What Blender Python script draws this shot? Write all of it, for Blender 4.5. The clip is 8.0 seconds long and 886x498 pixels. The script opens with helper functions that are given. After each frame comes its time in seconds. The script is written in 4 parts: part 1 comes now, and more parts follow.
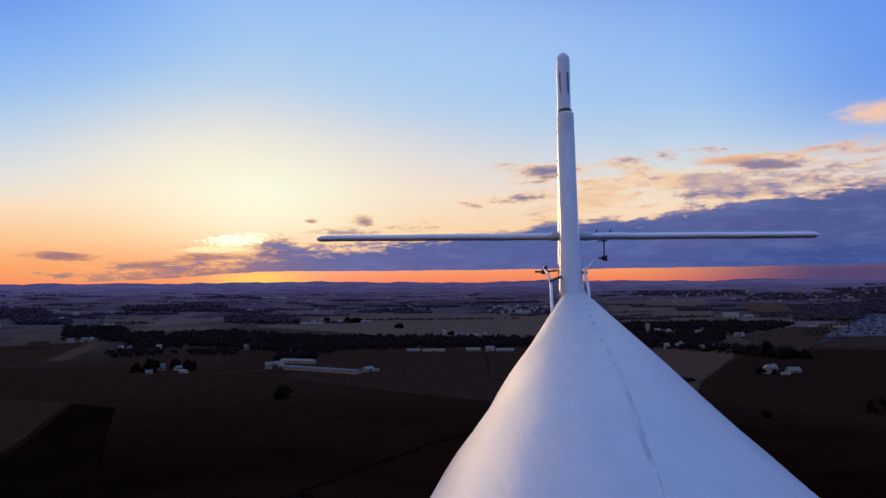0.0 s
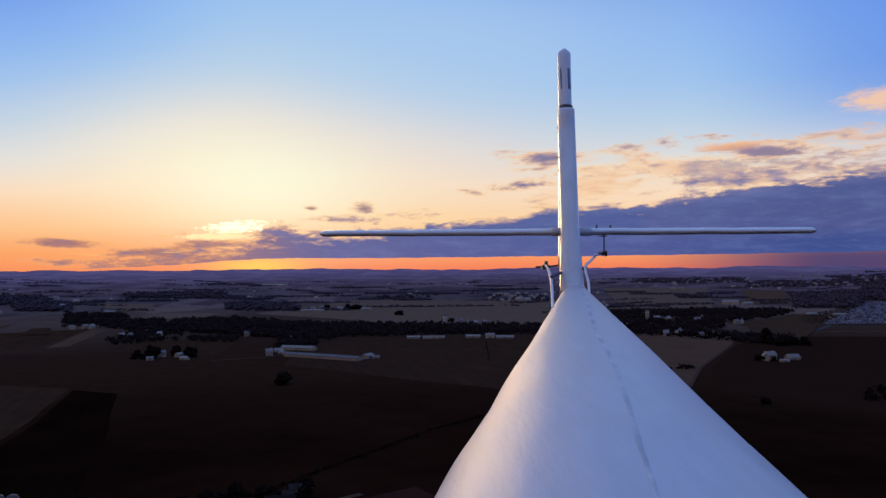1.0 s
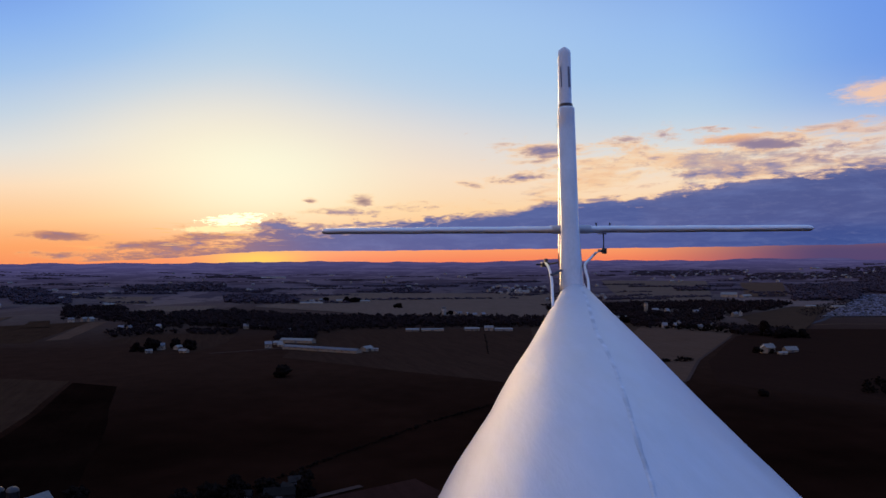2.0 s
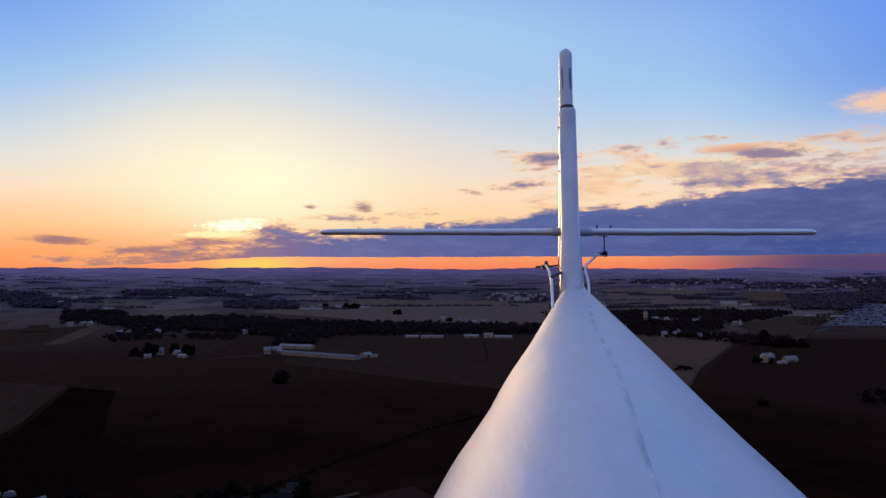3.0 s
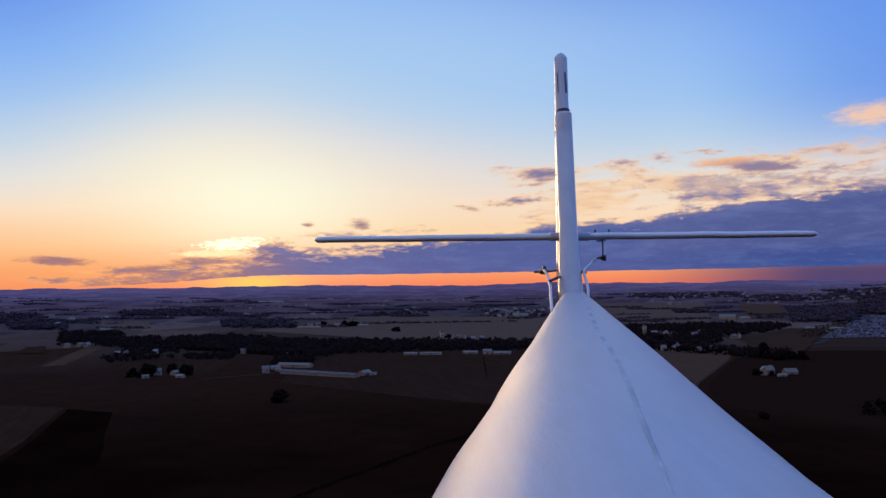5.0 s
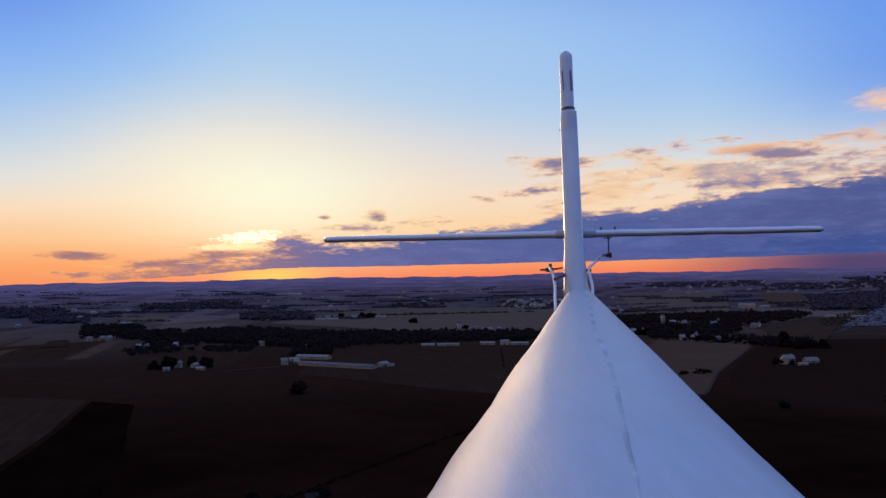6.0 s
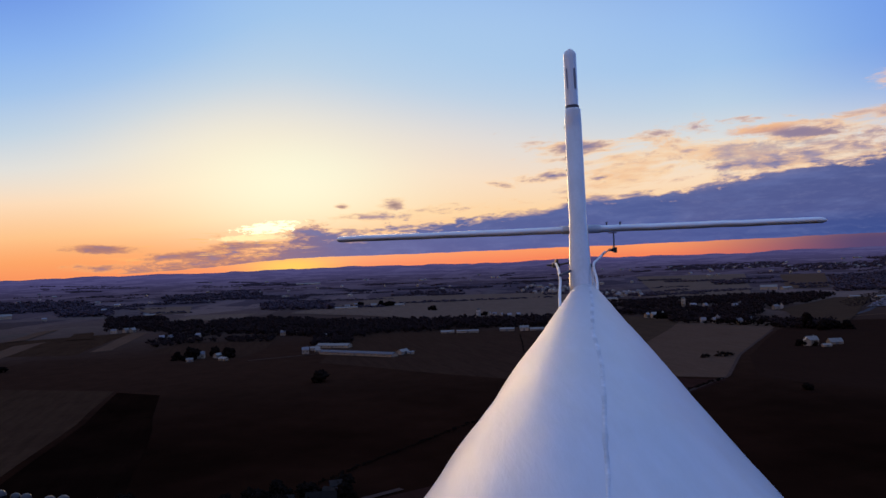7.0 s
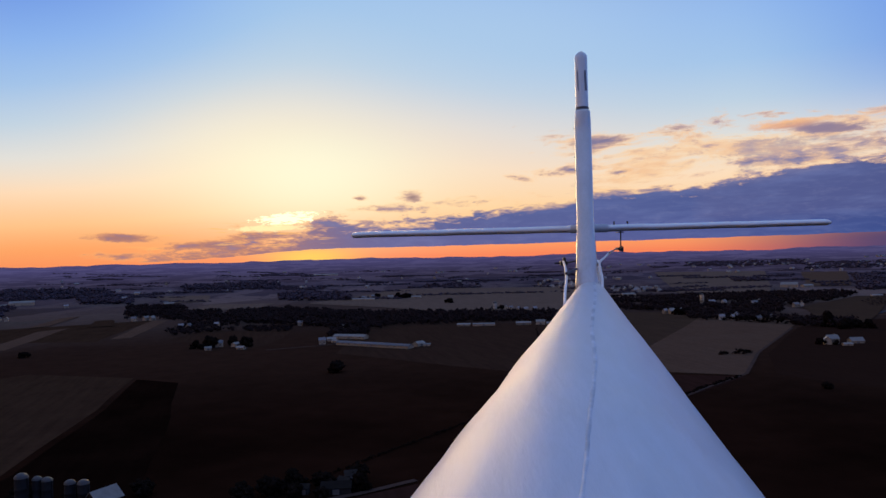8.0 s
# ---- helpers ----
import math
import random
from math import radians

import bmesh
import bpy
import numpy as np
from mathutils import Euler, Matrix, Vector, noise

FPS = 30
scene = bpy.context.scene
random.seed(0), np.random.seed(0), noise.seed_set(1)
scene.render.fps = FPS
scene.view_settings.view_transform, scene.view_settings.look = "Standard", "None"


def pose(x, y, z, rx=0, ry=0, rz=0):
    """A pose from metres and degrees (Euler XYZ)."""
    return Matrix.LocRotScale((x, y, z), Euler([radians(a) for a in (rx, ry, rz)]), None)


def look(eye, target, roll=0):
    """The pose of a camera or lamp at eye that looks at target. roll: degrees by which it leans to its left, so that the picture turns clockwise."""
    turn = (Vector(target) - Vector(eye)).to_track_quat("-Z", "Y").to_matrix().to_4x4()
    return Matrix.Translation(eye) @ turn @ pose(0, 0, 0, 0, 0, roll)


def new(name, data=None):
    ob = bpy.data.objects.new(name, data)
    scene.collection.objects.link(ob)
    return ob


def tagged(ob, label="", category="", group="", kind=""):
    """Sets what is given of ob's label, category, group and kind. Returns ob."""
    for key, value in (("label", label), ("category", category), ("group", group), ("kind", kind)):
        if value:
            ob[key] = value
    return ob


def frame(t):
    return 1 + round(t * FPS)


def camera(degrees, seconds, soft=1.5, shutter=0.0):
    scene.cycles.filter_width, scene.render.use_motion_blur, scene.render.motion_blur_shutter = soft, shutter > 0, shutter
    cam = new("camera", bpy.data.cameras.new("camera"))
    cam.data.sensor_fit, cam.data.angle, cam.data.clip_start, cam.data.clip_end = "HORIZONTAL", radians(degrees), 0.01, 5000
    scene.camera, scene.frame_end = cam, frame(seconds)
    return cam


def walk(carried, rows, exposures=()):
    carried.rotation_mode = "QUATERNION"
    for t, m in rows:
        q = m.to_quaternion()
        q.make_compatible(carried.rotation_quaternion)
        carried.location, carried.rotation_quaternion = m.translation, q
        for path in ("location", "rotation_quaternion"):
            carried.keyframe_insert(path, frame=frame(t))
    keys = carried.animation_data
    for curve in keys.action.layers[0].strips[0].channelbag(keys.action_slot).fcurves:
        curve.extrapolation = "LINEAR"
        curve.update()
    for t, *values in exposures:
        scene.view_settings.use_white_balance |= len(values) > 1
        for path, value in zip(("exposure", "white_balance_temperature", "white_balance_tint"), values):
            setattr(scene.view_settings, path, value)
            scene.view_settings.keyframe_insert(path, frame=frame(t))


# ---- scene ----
cam = camera(64.0, 8.0, 1.5)
walk(cam, [
    (0.0, pose(-0.0040, 0.0064, 109.9950, 92.679, 0.558, 0.859)),
    (0.5, pose(-0.0049, 0.0046, 109.9968, 92.417, 0.392, 0.812)),
    (1.0, pose(-0.0058, -0.0031, 110.0036, 91.639, 0.526, 0.861)),
    (1.5, pose(-0.0082, -0.0105, 110.0093, 91.019, 0.634, 0.719)),
    (3.0, pose(-0.0071, -0.0026, 110.0032, 91.603, 0.125, 0.762)),
    (3.5, pose(-0.0103, 0.0051, 109.9964, 92.327, -0.158, 0.236)),
    (4.0, pose(-0.0097, 0.0098, 109.9911, 92.974, -0.148, 0.189)),
    (5.5, pose(-0.0016, 0.0051, 109.9954, 92.814, 1.423, 1.052)),
    (6.0, pose(0.0047, -0.0015, 110.0002, 92.238, 1.321, 1.956)),
    (6.5, pose(0.0100, -0.0111, 110.0050, 91.756, 1.656, 2.699)),
    (7.0, pose(0.0158, -0.0235, 110.0111, 91.246, 2.373, 3.426)),
    (7.5, pose(0.0191, -0.0368, 110.0150, 90.735, 1.829, 4.050)),
    (8.0, pose(0.0248, -0.0478, 110.0150, 90.705, 1.598, 4.811)),
], [(0.0, 0.0, 6500, 10), (1.5, 0.0, 6800, 10), (3.0, 0.03, 6800, 10), (4.0, 0.05, 6700, 10), (5.5, 0.0, 6550, 10), (6.5, 0.0, 6700, 10), (8.0, 0.02, 7000, 10)])


# ---- small node language ----
def srgb(r, g, b):
    """Linear colour from 0-255 values."""
    return tuple(((c / 255) / 12.92 if c < 10 else ((c / 255 + 0.055) / 1.055) ** 2.4) for c in (r, g, b)) + (1.0,)


class Wire:
    """A socket with arithmetic."""

    def __init__(self, tree, sock):
        self.tree, self.sock = tree, sock

    def op(self, kind, *others):
        n = self.tree.nodes.new("ShaderNodeMath")
        n.operation = kind
        for i, v in enumerate((self, *others)):
            if isinstance(v, Wire):
                self.tree.links.new(v.sock, n.inputs[i])
            else:
                n.inputs[i].default_value = v
        return Wire(self.tree, n.outputs[0])

    def __add__(self, o):
        return self.op("ADD", o)

    def __sub__(self, o):
        return self.op("SUBTRACT", o)

    def __mul__(self, o):
        return self.op("MULTIPLY", o)

    def __truediv__(self, o):
        return self.op("DIVIDE", o)

    def step(self, low, high):
        """Smooth step from 0 at low to 1 at high."""
        n = self.tree.nodes.new("ShaderNodeMapRange")
        n.interpolation_type = "SMOOTHSTEP"
        self.tree.links.new(self.sock, n.inputs[0])
        swap = low > high
        n.inputs[1].default_value, n.inputs[2].default_value = (high, low) if swap else (low, high)
        n.inputs[3].default_value, n.inputs[4].default_value = (1, 0) if swap else (0, 1)
        return Wire(self.tree, n.outputs[0])


def put(tree, sock, value):
    if isinstance(value, Wire):
        tree.links.new(value.sock, sock)
    else:
        sock.default_value = value


def mix(tree, fac, a, b, how="MIX"):
    n = tree.nodes.new("ShaderNodeMix")
    n.data_type, n.blend_type = "RGBA", how
    put(tree, n.inputs[0], fac)
    put(tree, n.inputs[6], a)
    put(tree, n.inputs[7], b)
    return Wire(tree, n.outputs[2])


def ramp(tree, fac, stops):
    n = tree.nodes.new("ShaderNodeValToRGB")
    put(tree, n.inputs[0], fac)
    e = n.color_ramp.elements
    while len(e) < len(stops):
        e.new(0.5)
    for el, (p, c) in zip(e, stops):
        el.position, el.color = p, c
    return Wire(tree, n.outputs[0])


def grain(tree, vec, scale, detail=4.0, rough=0.55):
    """Fractal noise, 0 to 1."""
    n = tree.nodes.new("ShaderNodeTexNoise")
    tree.links.new(vec.sock, n.inputs["Vector"])
    n.inputs["Scale"].default_value, n.inputs["Detail"].default_value, n.inputs["Roughness"].default_value = scale, detail, rough
    return Wire(tree, n.outputs[0])


def vec3(tree, x, y, z=0.0):
    n = tree.nodes.new("ShaderNodeCombineXYZ")
    for i, v in enumerate((x, y, z)):
        put(tree, n.inputs[i], v)
    return Wire(tree, n.outputs[0])


# ---- sky ----
SUN_AZ, SUN_EL = -15.5, 5.0
world = bpy.data.worlds.new("sky")
scene.world = world
world.use_nodes = True
wt = world.node_tree
wt.nodes.clear()
tc = wt.nodes.new("ShaderNodeTexCoord")
sep = wt.nodes.new("ShaderNodeSeparateXYZ")
wt.links.new(tc.outputs["Generated"], sep.inputs[0])
dx, dy, dz = (Wire(wt, s) for s in sep.outputs)
az = dx.op("ARCTAN2", dy) * 57.2958
el = dz.op("ARCSINE") * 57.2958
off = (az - SUN_AZ).op("ABSOLUTE")
# the blue comes lower away from the sun
rise = el * (off.step(0, 31) * 0.40 + 0.98 + az.step(-14, -33) * 0.26)
clear = ramp(wt, rise / 90.0, [
    (0.0, srgb(246, 128, 92)), (0.022, srgb(253, 168, 110)), (0.05, srgb(254, 211, 158)), (0.09, srgb(252, 225, 196)),
    (0.13, srgb(222, 226, 228)), (0.17, srgb(184, 212, 238)), (0.215, srgb(152, 195, 244)), (0.265, srgb(132, 179, 246)), (0.33, srgb(106, 152, 236)), (0.42, srgb(138, 170, 230)), (1.0, srgb(140, 178, 246))])
# dusk on the side away from the sun
clear = mix(wt, off.step(45, 140) * (el.step(75, 35) * 0.75), clear, srgb(112, 126, 178))
# warm sky added out of view on the left, to tint the fuselage's side
clear = mix(wt, (az.step(-35, -56) * az.step(-170, -130)) * (el.step(46, 14) * 0.9), clear, srgb(232, 190, 140))
gx, gy = (az - SUN_AZ - 0.3) / 10.2, (el - 7.2) / 4.6
glow = (gx * gx + gy * gy).op("MULTIPLY", -1.0).op("EXPONENT")
hx, hy = (az + 9.0) / 19.0, (el - 9.6) / 4.2
clear = mix(wt, (hx * hx + hy * hy).op("MULTIPLY", -1.0).op("EXPONENT") * 0.58, clear, srgb(255, 224, 198))
clear = mix(wt, glow * 0.9, clear, srgb(255, 255, 226))
# lens falloff put into the sky: paler upper middle, deeper blue corners
hx, hy = (az - 1.0) / 20.0, (el - 17.0) / 7.5
clear = mix(wt, (hx * hx + hy * hy).op("MULTIPLY", -1.0).op("EXPONENT") * 0.68, clear, srgb(174, 207, 242))
clear = mix(wt, (az.step(17, 34) * el.step(5, 14)) * (el.step(45, 25) * 0.8), clear, srgb(98, 146, 236))
clear = mix(wt, (az.step(-18, -34) * el.step(14, 24)) * (el.step(45, 25) * 0.2), clear, srgb(104, 146, 238))
sx, sy = (az - SUN_AZ) / 3.4, (el - 0.35) / 0.75
low = (sx * sx + sy * sy).op("MULTIPLY", -1.0).op("EXPONENT")
clear = mix(wt, low * 0.9, clear, srgb(255, 212, 104))
clear = mix(wt, (az.step(-15, -34) * el.step(7, 0.6)) * 0.5, clear, srgb(251, 162, 102))
# bluer haze at the right of the horizon
clear = mix(wt, (az.step(12, 28) * el.step(4, 0.5)) * 0.96, clear, srgb(66, 65, 114))



def least(a, b):
    return a.op("MINIMUM", b)


def most(a, b):
    return a.op("MAXIMUM", b)


# one field of cloud thickness: shapes, torn by noise; thin parts glow, thick parts are dusky
warp = grain(wt, vec3(wt, az * 0.11, el * 0.3 + 4.0), 1.0, 3) - 0.5
n_big = grain(wt, vec3(wt, az * 0.16 + warp * 1.8, el * 0.62 + warp * 1.4), 1.0, 9, 0.62) - 0.5
n_fine = grain(wt, vec3(wt, az * 0.62 + warp * 3.0, el * 2.1 + 11.0), 1.0, 9, 0.6) - 0.5
n_thin = grain(wt, vec3(wt, az * 0.24 + 3.1, el * 2.2 + warp), 1.0, 7, 0.6) - 0.5
n_spark = grain(wt, vec3(wt, az * 1.7 + warp * 4.0, el * 5.5), 1.0, 6, 0.62) - 0.5
torn = n_big * 1.6 + n_fine * 1.1


def oval(a, e, ra, re, lean=0.0):
    """1 at the middle of a cloud, 0 at its edge."""
    u = (az - a) / ra
    v = (el - e - (az - a) * lean) / re
    return (u * u + v * v).op("SQRT").op("MULTIPLY", -1.0) + 1.0


# the bank: a long dark wedge, its top rising to the right
fc = wt.nodes.new("ShaderNodeFloatCurve")
put(wt, fc.inputs["Value"], (az + 40.0) / 80.0)
pts = fc.mapping.curves[0].points
want = ((-40, 0.5), (-28, 1.0), (-23, 1.9), (-17.5, 2.5), (-15.6, 3.1), (-14.2, 3.9), (-12.6, 3.6), (-9, 3.4), (-5, 3.7), (0, 4.1), (5, 4.4), (8, 5.0), (12, 5.1), (16, 5.5), (20, 6.0), (23, 6.3), (27, 6.7), (34, 6.7), (40, 6.2))
while len(pts) < len(want):
    pts.new(0.5, 0.5)
for p, (a, e) in zip(pts, want):
    p.location = ((a + 40) / 80, e / 10)
fc.mapping.update()
top = Wire(wt, fc.outputs[0]) * 10.0
upper = (top - el + (n_big * 1.2 + n_fine * 1.6) * az.step(9, 16) + (n_fine * 1.3 + n_spark * 0.9) * az.step(4, -4)) * (az.step(-13, 2) * 0.4 + 0.45)
lower = (el - 0.93 + az.step(-13, -27) * 0.7 + n_thin * 0.35).step(-0.05, 0.1)
bank = least(upper, (az + 28.5) * 0.25).op("MINIMUM", 1.2) * lower + (lower - 1.0) * 0.9
thick = bank
# the broken field above it, to the right
field_r = least(least(el * -1.0 + 9.9, el - 4.0) * 0.35, (az - 9.0) * 0.09)
thick = most(thick, field_r.op("MINIMUM", 0.04) - 0.10)
high_clouds = (
        (-29.1, 2.12, 3.3, 0.42, 0.0, 1.4), (-7.15, 4.95, 1.2, 0.55, 0.0, 1.1), (-11.3, 4.95, 0.6, 0.25, 0.0, 0.8),
        (8.0, 8.75, 3.4, 0.72, 0.10, 1.15), (6.6, 7.9, 2.8, 0.4, 0.0, 0.55), (3.6, 6.45, 1.9, 0.5, 0.0, 0.75),
        (6.2, 6.75, 2.8, 0.42, 0.05, 0.75), (9.0, 6.3, 1.6, 0.3, 0.08, 0.7), (1.8, 6.15, 1.2, 0.4, -0.2, 0.6),
        (13.6, 9.35, 2.0, 0.36, 0.0, 0.8), (16.4, 9.5, 2.0, 0.4, 0.0, 0.4))
low_clouds = (
        (23.0, 8.55, 4.8, 0.62, -0.12, 1.15), (20.6, 8.9, 2.6, 0.42, 0.05, 0.75),
        (18.6, 6.45, 2.2, 0.36, 0.04, 1.0), (27.5, 7.3, 5.0, 0.7, 0.05, 0.75), (24.0, 7.0, 3.5, 0.6, 0.1, 0.75),
        (15.0, 5.75, 2.6, 0.36, 0.06, 0.8), (22.0, 6.5, 3.5, 0.6, 0.06, 0.7), (29.0, 8.0, 3.5, 0.5, 0.0, 0.55), (30.5, 6.6, 3.0, 0.6, 0.0, 0.8),
        (-23.0, 1.45, 4.2, 0.5, 0.02, 1.3), (-21.2, 2.9, 1.0, 0.2, 0.0, 0.6), (-19.5, 2.0, 4.0, 0.5, 0.05, 1.0), (-29.5, 0.75, 3.5, 0.3, 0.0, 0.6),
        (-9.0, 4.05, 5.0, 0.42, 0.03, 0.45), (-3.0, 4.4, 4.0, 0.4, 0.05, 0.4), (-16.0, 2.75, 3.0, 0.3, 0.05, 0.6))
for a, e, ra, re, lean, k in high_clouds + low_clouds:
    thick = most(thick, oval(a, e, ra, re, lean) * (k * 0.56))
cover = thick + torn * 0.88 + n_spark * 0.4
mass = cover.step(-0.06, 0.42)
lit_c = mix(wt, az.step(-22, -8), srgb(244, 178, 122), srgb(255, 210, 160))
lit_c = mix(wt, az.step(4, 20), lit_c, srgb(255, 200, 150))
mid_c = mix(wt, az.step(-22, -6), srgb(204, 142, 118), srgb(206, 172, 160))
dusk_c = mix(wt, az.step(-24, -9), srgb(168, 118, 114), srgb(68, 90, 156))
dusk_c = mix(wt, az.step(4, 30) * 0.7, dusk_c, srgb(49, 73, 141))
dusk_c = mix(wt, (n_big * 2.6 + n_thin * 1.6 + 0.25).step(0, 1) * 0.55, dusk_c, srgb(92, 114, 178))
dusk_c = mix(wt, (n_fine * 2.2 + n_spark * 1.5 + 0.1).step(0, 1) * 0.35, dusk_c, srgb(112, 124, 178))
dusk_c = mix(wt, el.step(4.1, 4.8) * az.step(5, -2), dusk_c, srgb(150, 126, 132))
body_c = mix(wt, cover.step(0.08, 0.34), lit_c, mid_c)
body_c = mix(wt, cover.step(0.22, 0.66) * (el.step(8.4, 5.9) * 0.42 + 0.55 + az.step(16, 10) * 0.2).op("MINIMUM", 1.0), body_c, dusk_c)
body_c = mix(wt, az.step(-13, -5) * el.step(2.8, 1.9), body_c, dusk_c)
body_c = mix(wt, (top - el).step(1.3, 0.1) * az.step(10, 18) * (n_fine * 2.0 + 0.5).step(0, 1) * 0.6, body_c, srgb(150, 146, 182))
# a torn peach veil behind the broken clouds
sheet = least(least(el * -1.0 + 9.9 + az * 0.01, el - 4.2) * 0.27, (az - 4.0) * 0.07).op("MINIMUM", 0.5)
veil = (sheet + n_big * 2.6 + n_fine * 0.9 - 0.12).step(0.0, 0.5) * (az.step(36, 24) * 0.55 + 0.45)
clear = mix(wt, veil * 0.8, clear, mix(wt, (n_big * 2.5 + n_thin * 1.5 + 0.4).step(0, 1), srgb(253, 222, 184), srgb(240, 190, 148)))
clear = mix(wt, veil * ((n_fine * 3.0 + n_big * 1.5) - 0.06).step(0, 0.8) * 0.75, clear, srgb(176, 160, 176))
# grey rags between the veil and the bank
rags = least(least(el * -1.0 + 8.3, el - 5.2) * 0.6, (az - 17.0) * 0.2).op("MINIMUM", 0.35)
clear = mix(wt, (rags + n_big * 1.2 + n_fine * 1.5 + n_spark * 0.6).step(0.05, 0.6) * 0.7, clear, srgb(142, 144, 176))
sky_col = mix(wt, mass * 0.98, clear, body_c)
# a tall cloud over the bank, lit orange on the sun's side
crest = (oval(20.6, 8.95, 3.8, 0.6, -0.02) * 0.8 + torn * 0.8 + n_spark * 0.5).step(0.05, 0.6)
sky_col = mix(wt, crest * 0.75, sky_col, mix(wt, (n_fine * 2.5 + (el - 8.9) * 1.2 + 0.4).step(0, 1), srgb(222, 160, 134), srgb(254, 196, 142)))
shade = (oval(24.3, 8.35, 3.6, 0.5, -0.12) * 0.8 + torn * 0.9 + n_spark * 0.4).step(0.08, 0.6)
sky_col = mix(wt, shade * 0.75, sky_col, srgb(142, 126, 154))
# rosy streaks within the bank, and a soft light cloud high on the right
streak = (n_thin * 3.0 - 0.55).step(0, 0.35) * (top - el).step(2.2, 0.3) * mass * az.step(-26, -14)
sky_col = mix(wt, streak * 0.7, sky_col, srgb(255, 206, 156))
puff = (oval(31.0, 11.35, 3.4, 1.05) + torn * 1.1 + n_spark * 0.7).step(-0.02, 0.75)
sky_col = mix(wt, puff * 0.9, sky_col, mix(wt, (n_big * 3.0 + (el - 11.8) * 0.8).step(-0.2, 0.9), srgb(248, 204, 172), srgb(176, 176, 206)))
# thin glowing bands where the bank runs out under the sun
n_band = grain(wt, vec3(wt, az * 0.3 + warp * 2.0, el * 4.6), 1.0, 7, 0.6) - 0.5
bands = (n_band * 3.4 - 0.22).step(0, 0.35) * (az.step(-31, -25) * az.step(-12.5, -16)) * (el.step(0.9, 1.3) * el.step(3.4, 2.6))
sky_col = mix(wt, bands * 0.75, sky_col, srgb(254, 192, 118))
# the sun's break above the bank's left shoulder
gap_high = (oval(-17.2, 3.45, 2.9, 0.55, 0.10) * 0.7 + torn * 0.9 + n_spark * 1.9).step(0.1, 0.4)
sky_col = mix(wt, gap_high, sky_col, (1.5, 1.36, 0.9, 1.0))
gap_low = (oval(-18.4, 2.7, 3.4, 0.32) * 0.7 + torn * 0.8 + n_spark * 1.3).step(0.05, 0.4)
sky_col = mix(wt, gap_low * 0.9, sky_col, (1.1, 0.92, 0.52, 1.0))

nishita = wt.nodes.new("ShaderNodeTexSky")
nishita.sky_type, nishita.sun_disc = "NISHITA", False
nishita.sun_elevation, nishita.sun_rotation = radians(SUN_EL), radians(SUN_AZ)
bg, air, both, out = (wt.nodes.new(k) for k in ("ShaderNodeBackground", "ShaderNodeBackground", "ShaderNodeAddShader", "ShaderNodeOutputWorld"))
wt.links.new(sky_col.sock, bg.inputs[0])
wt.links.new(nishita.outputs[0], air.inputs[0])
bg.inputs[1].default_value, air.inputs[1].default_value = 0.97, 0.001
wt.links.new(bg.outputs[0], both.inputs[0])
wt.links.new(air.outputs[0], both.inputs[1])
wt.links.new(both.outputs[0], out.inputs[0])

# the sun, veiled by the bank
sun = new("sun", bpy.data.lights.new("sun", "SUN"))
sun.data.energy, sun.data.angle, sun.data.color = 0.95, radians(30), (1.0, 0.66, 0.32)
a, e = radians(SUN_AZ), radians(SUN_EL)
sun.matrix_world = look((0, 0, 0), (-math.sin(a) * math.cos(e), -math.cos(a) * math.cos(e), -math.sin(e)))


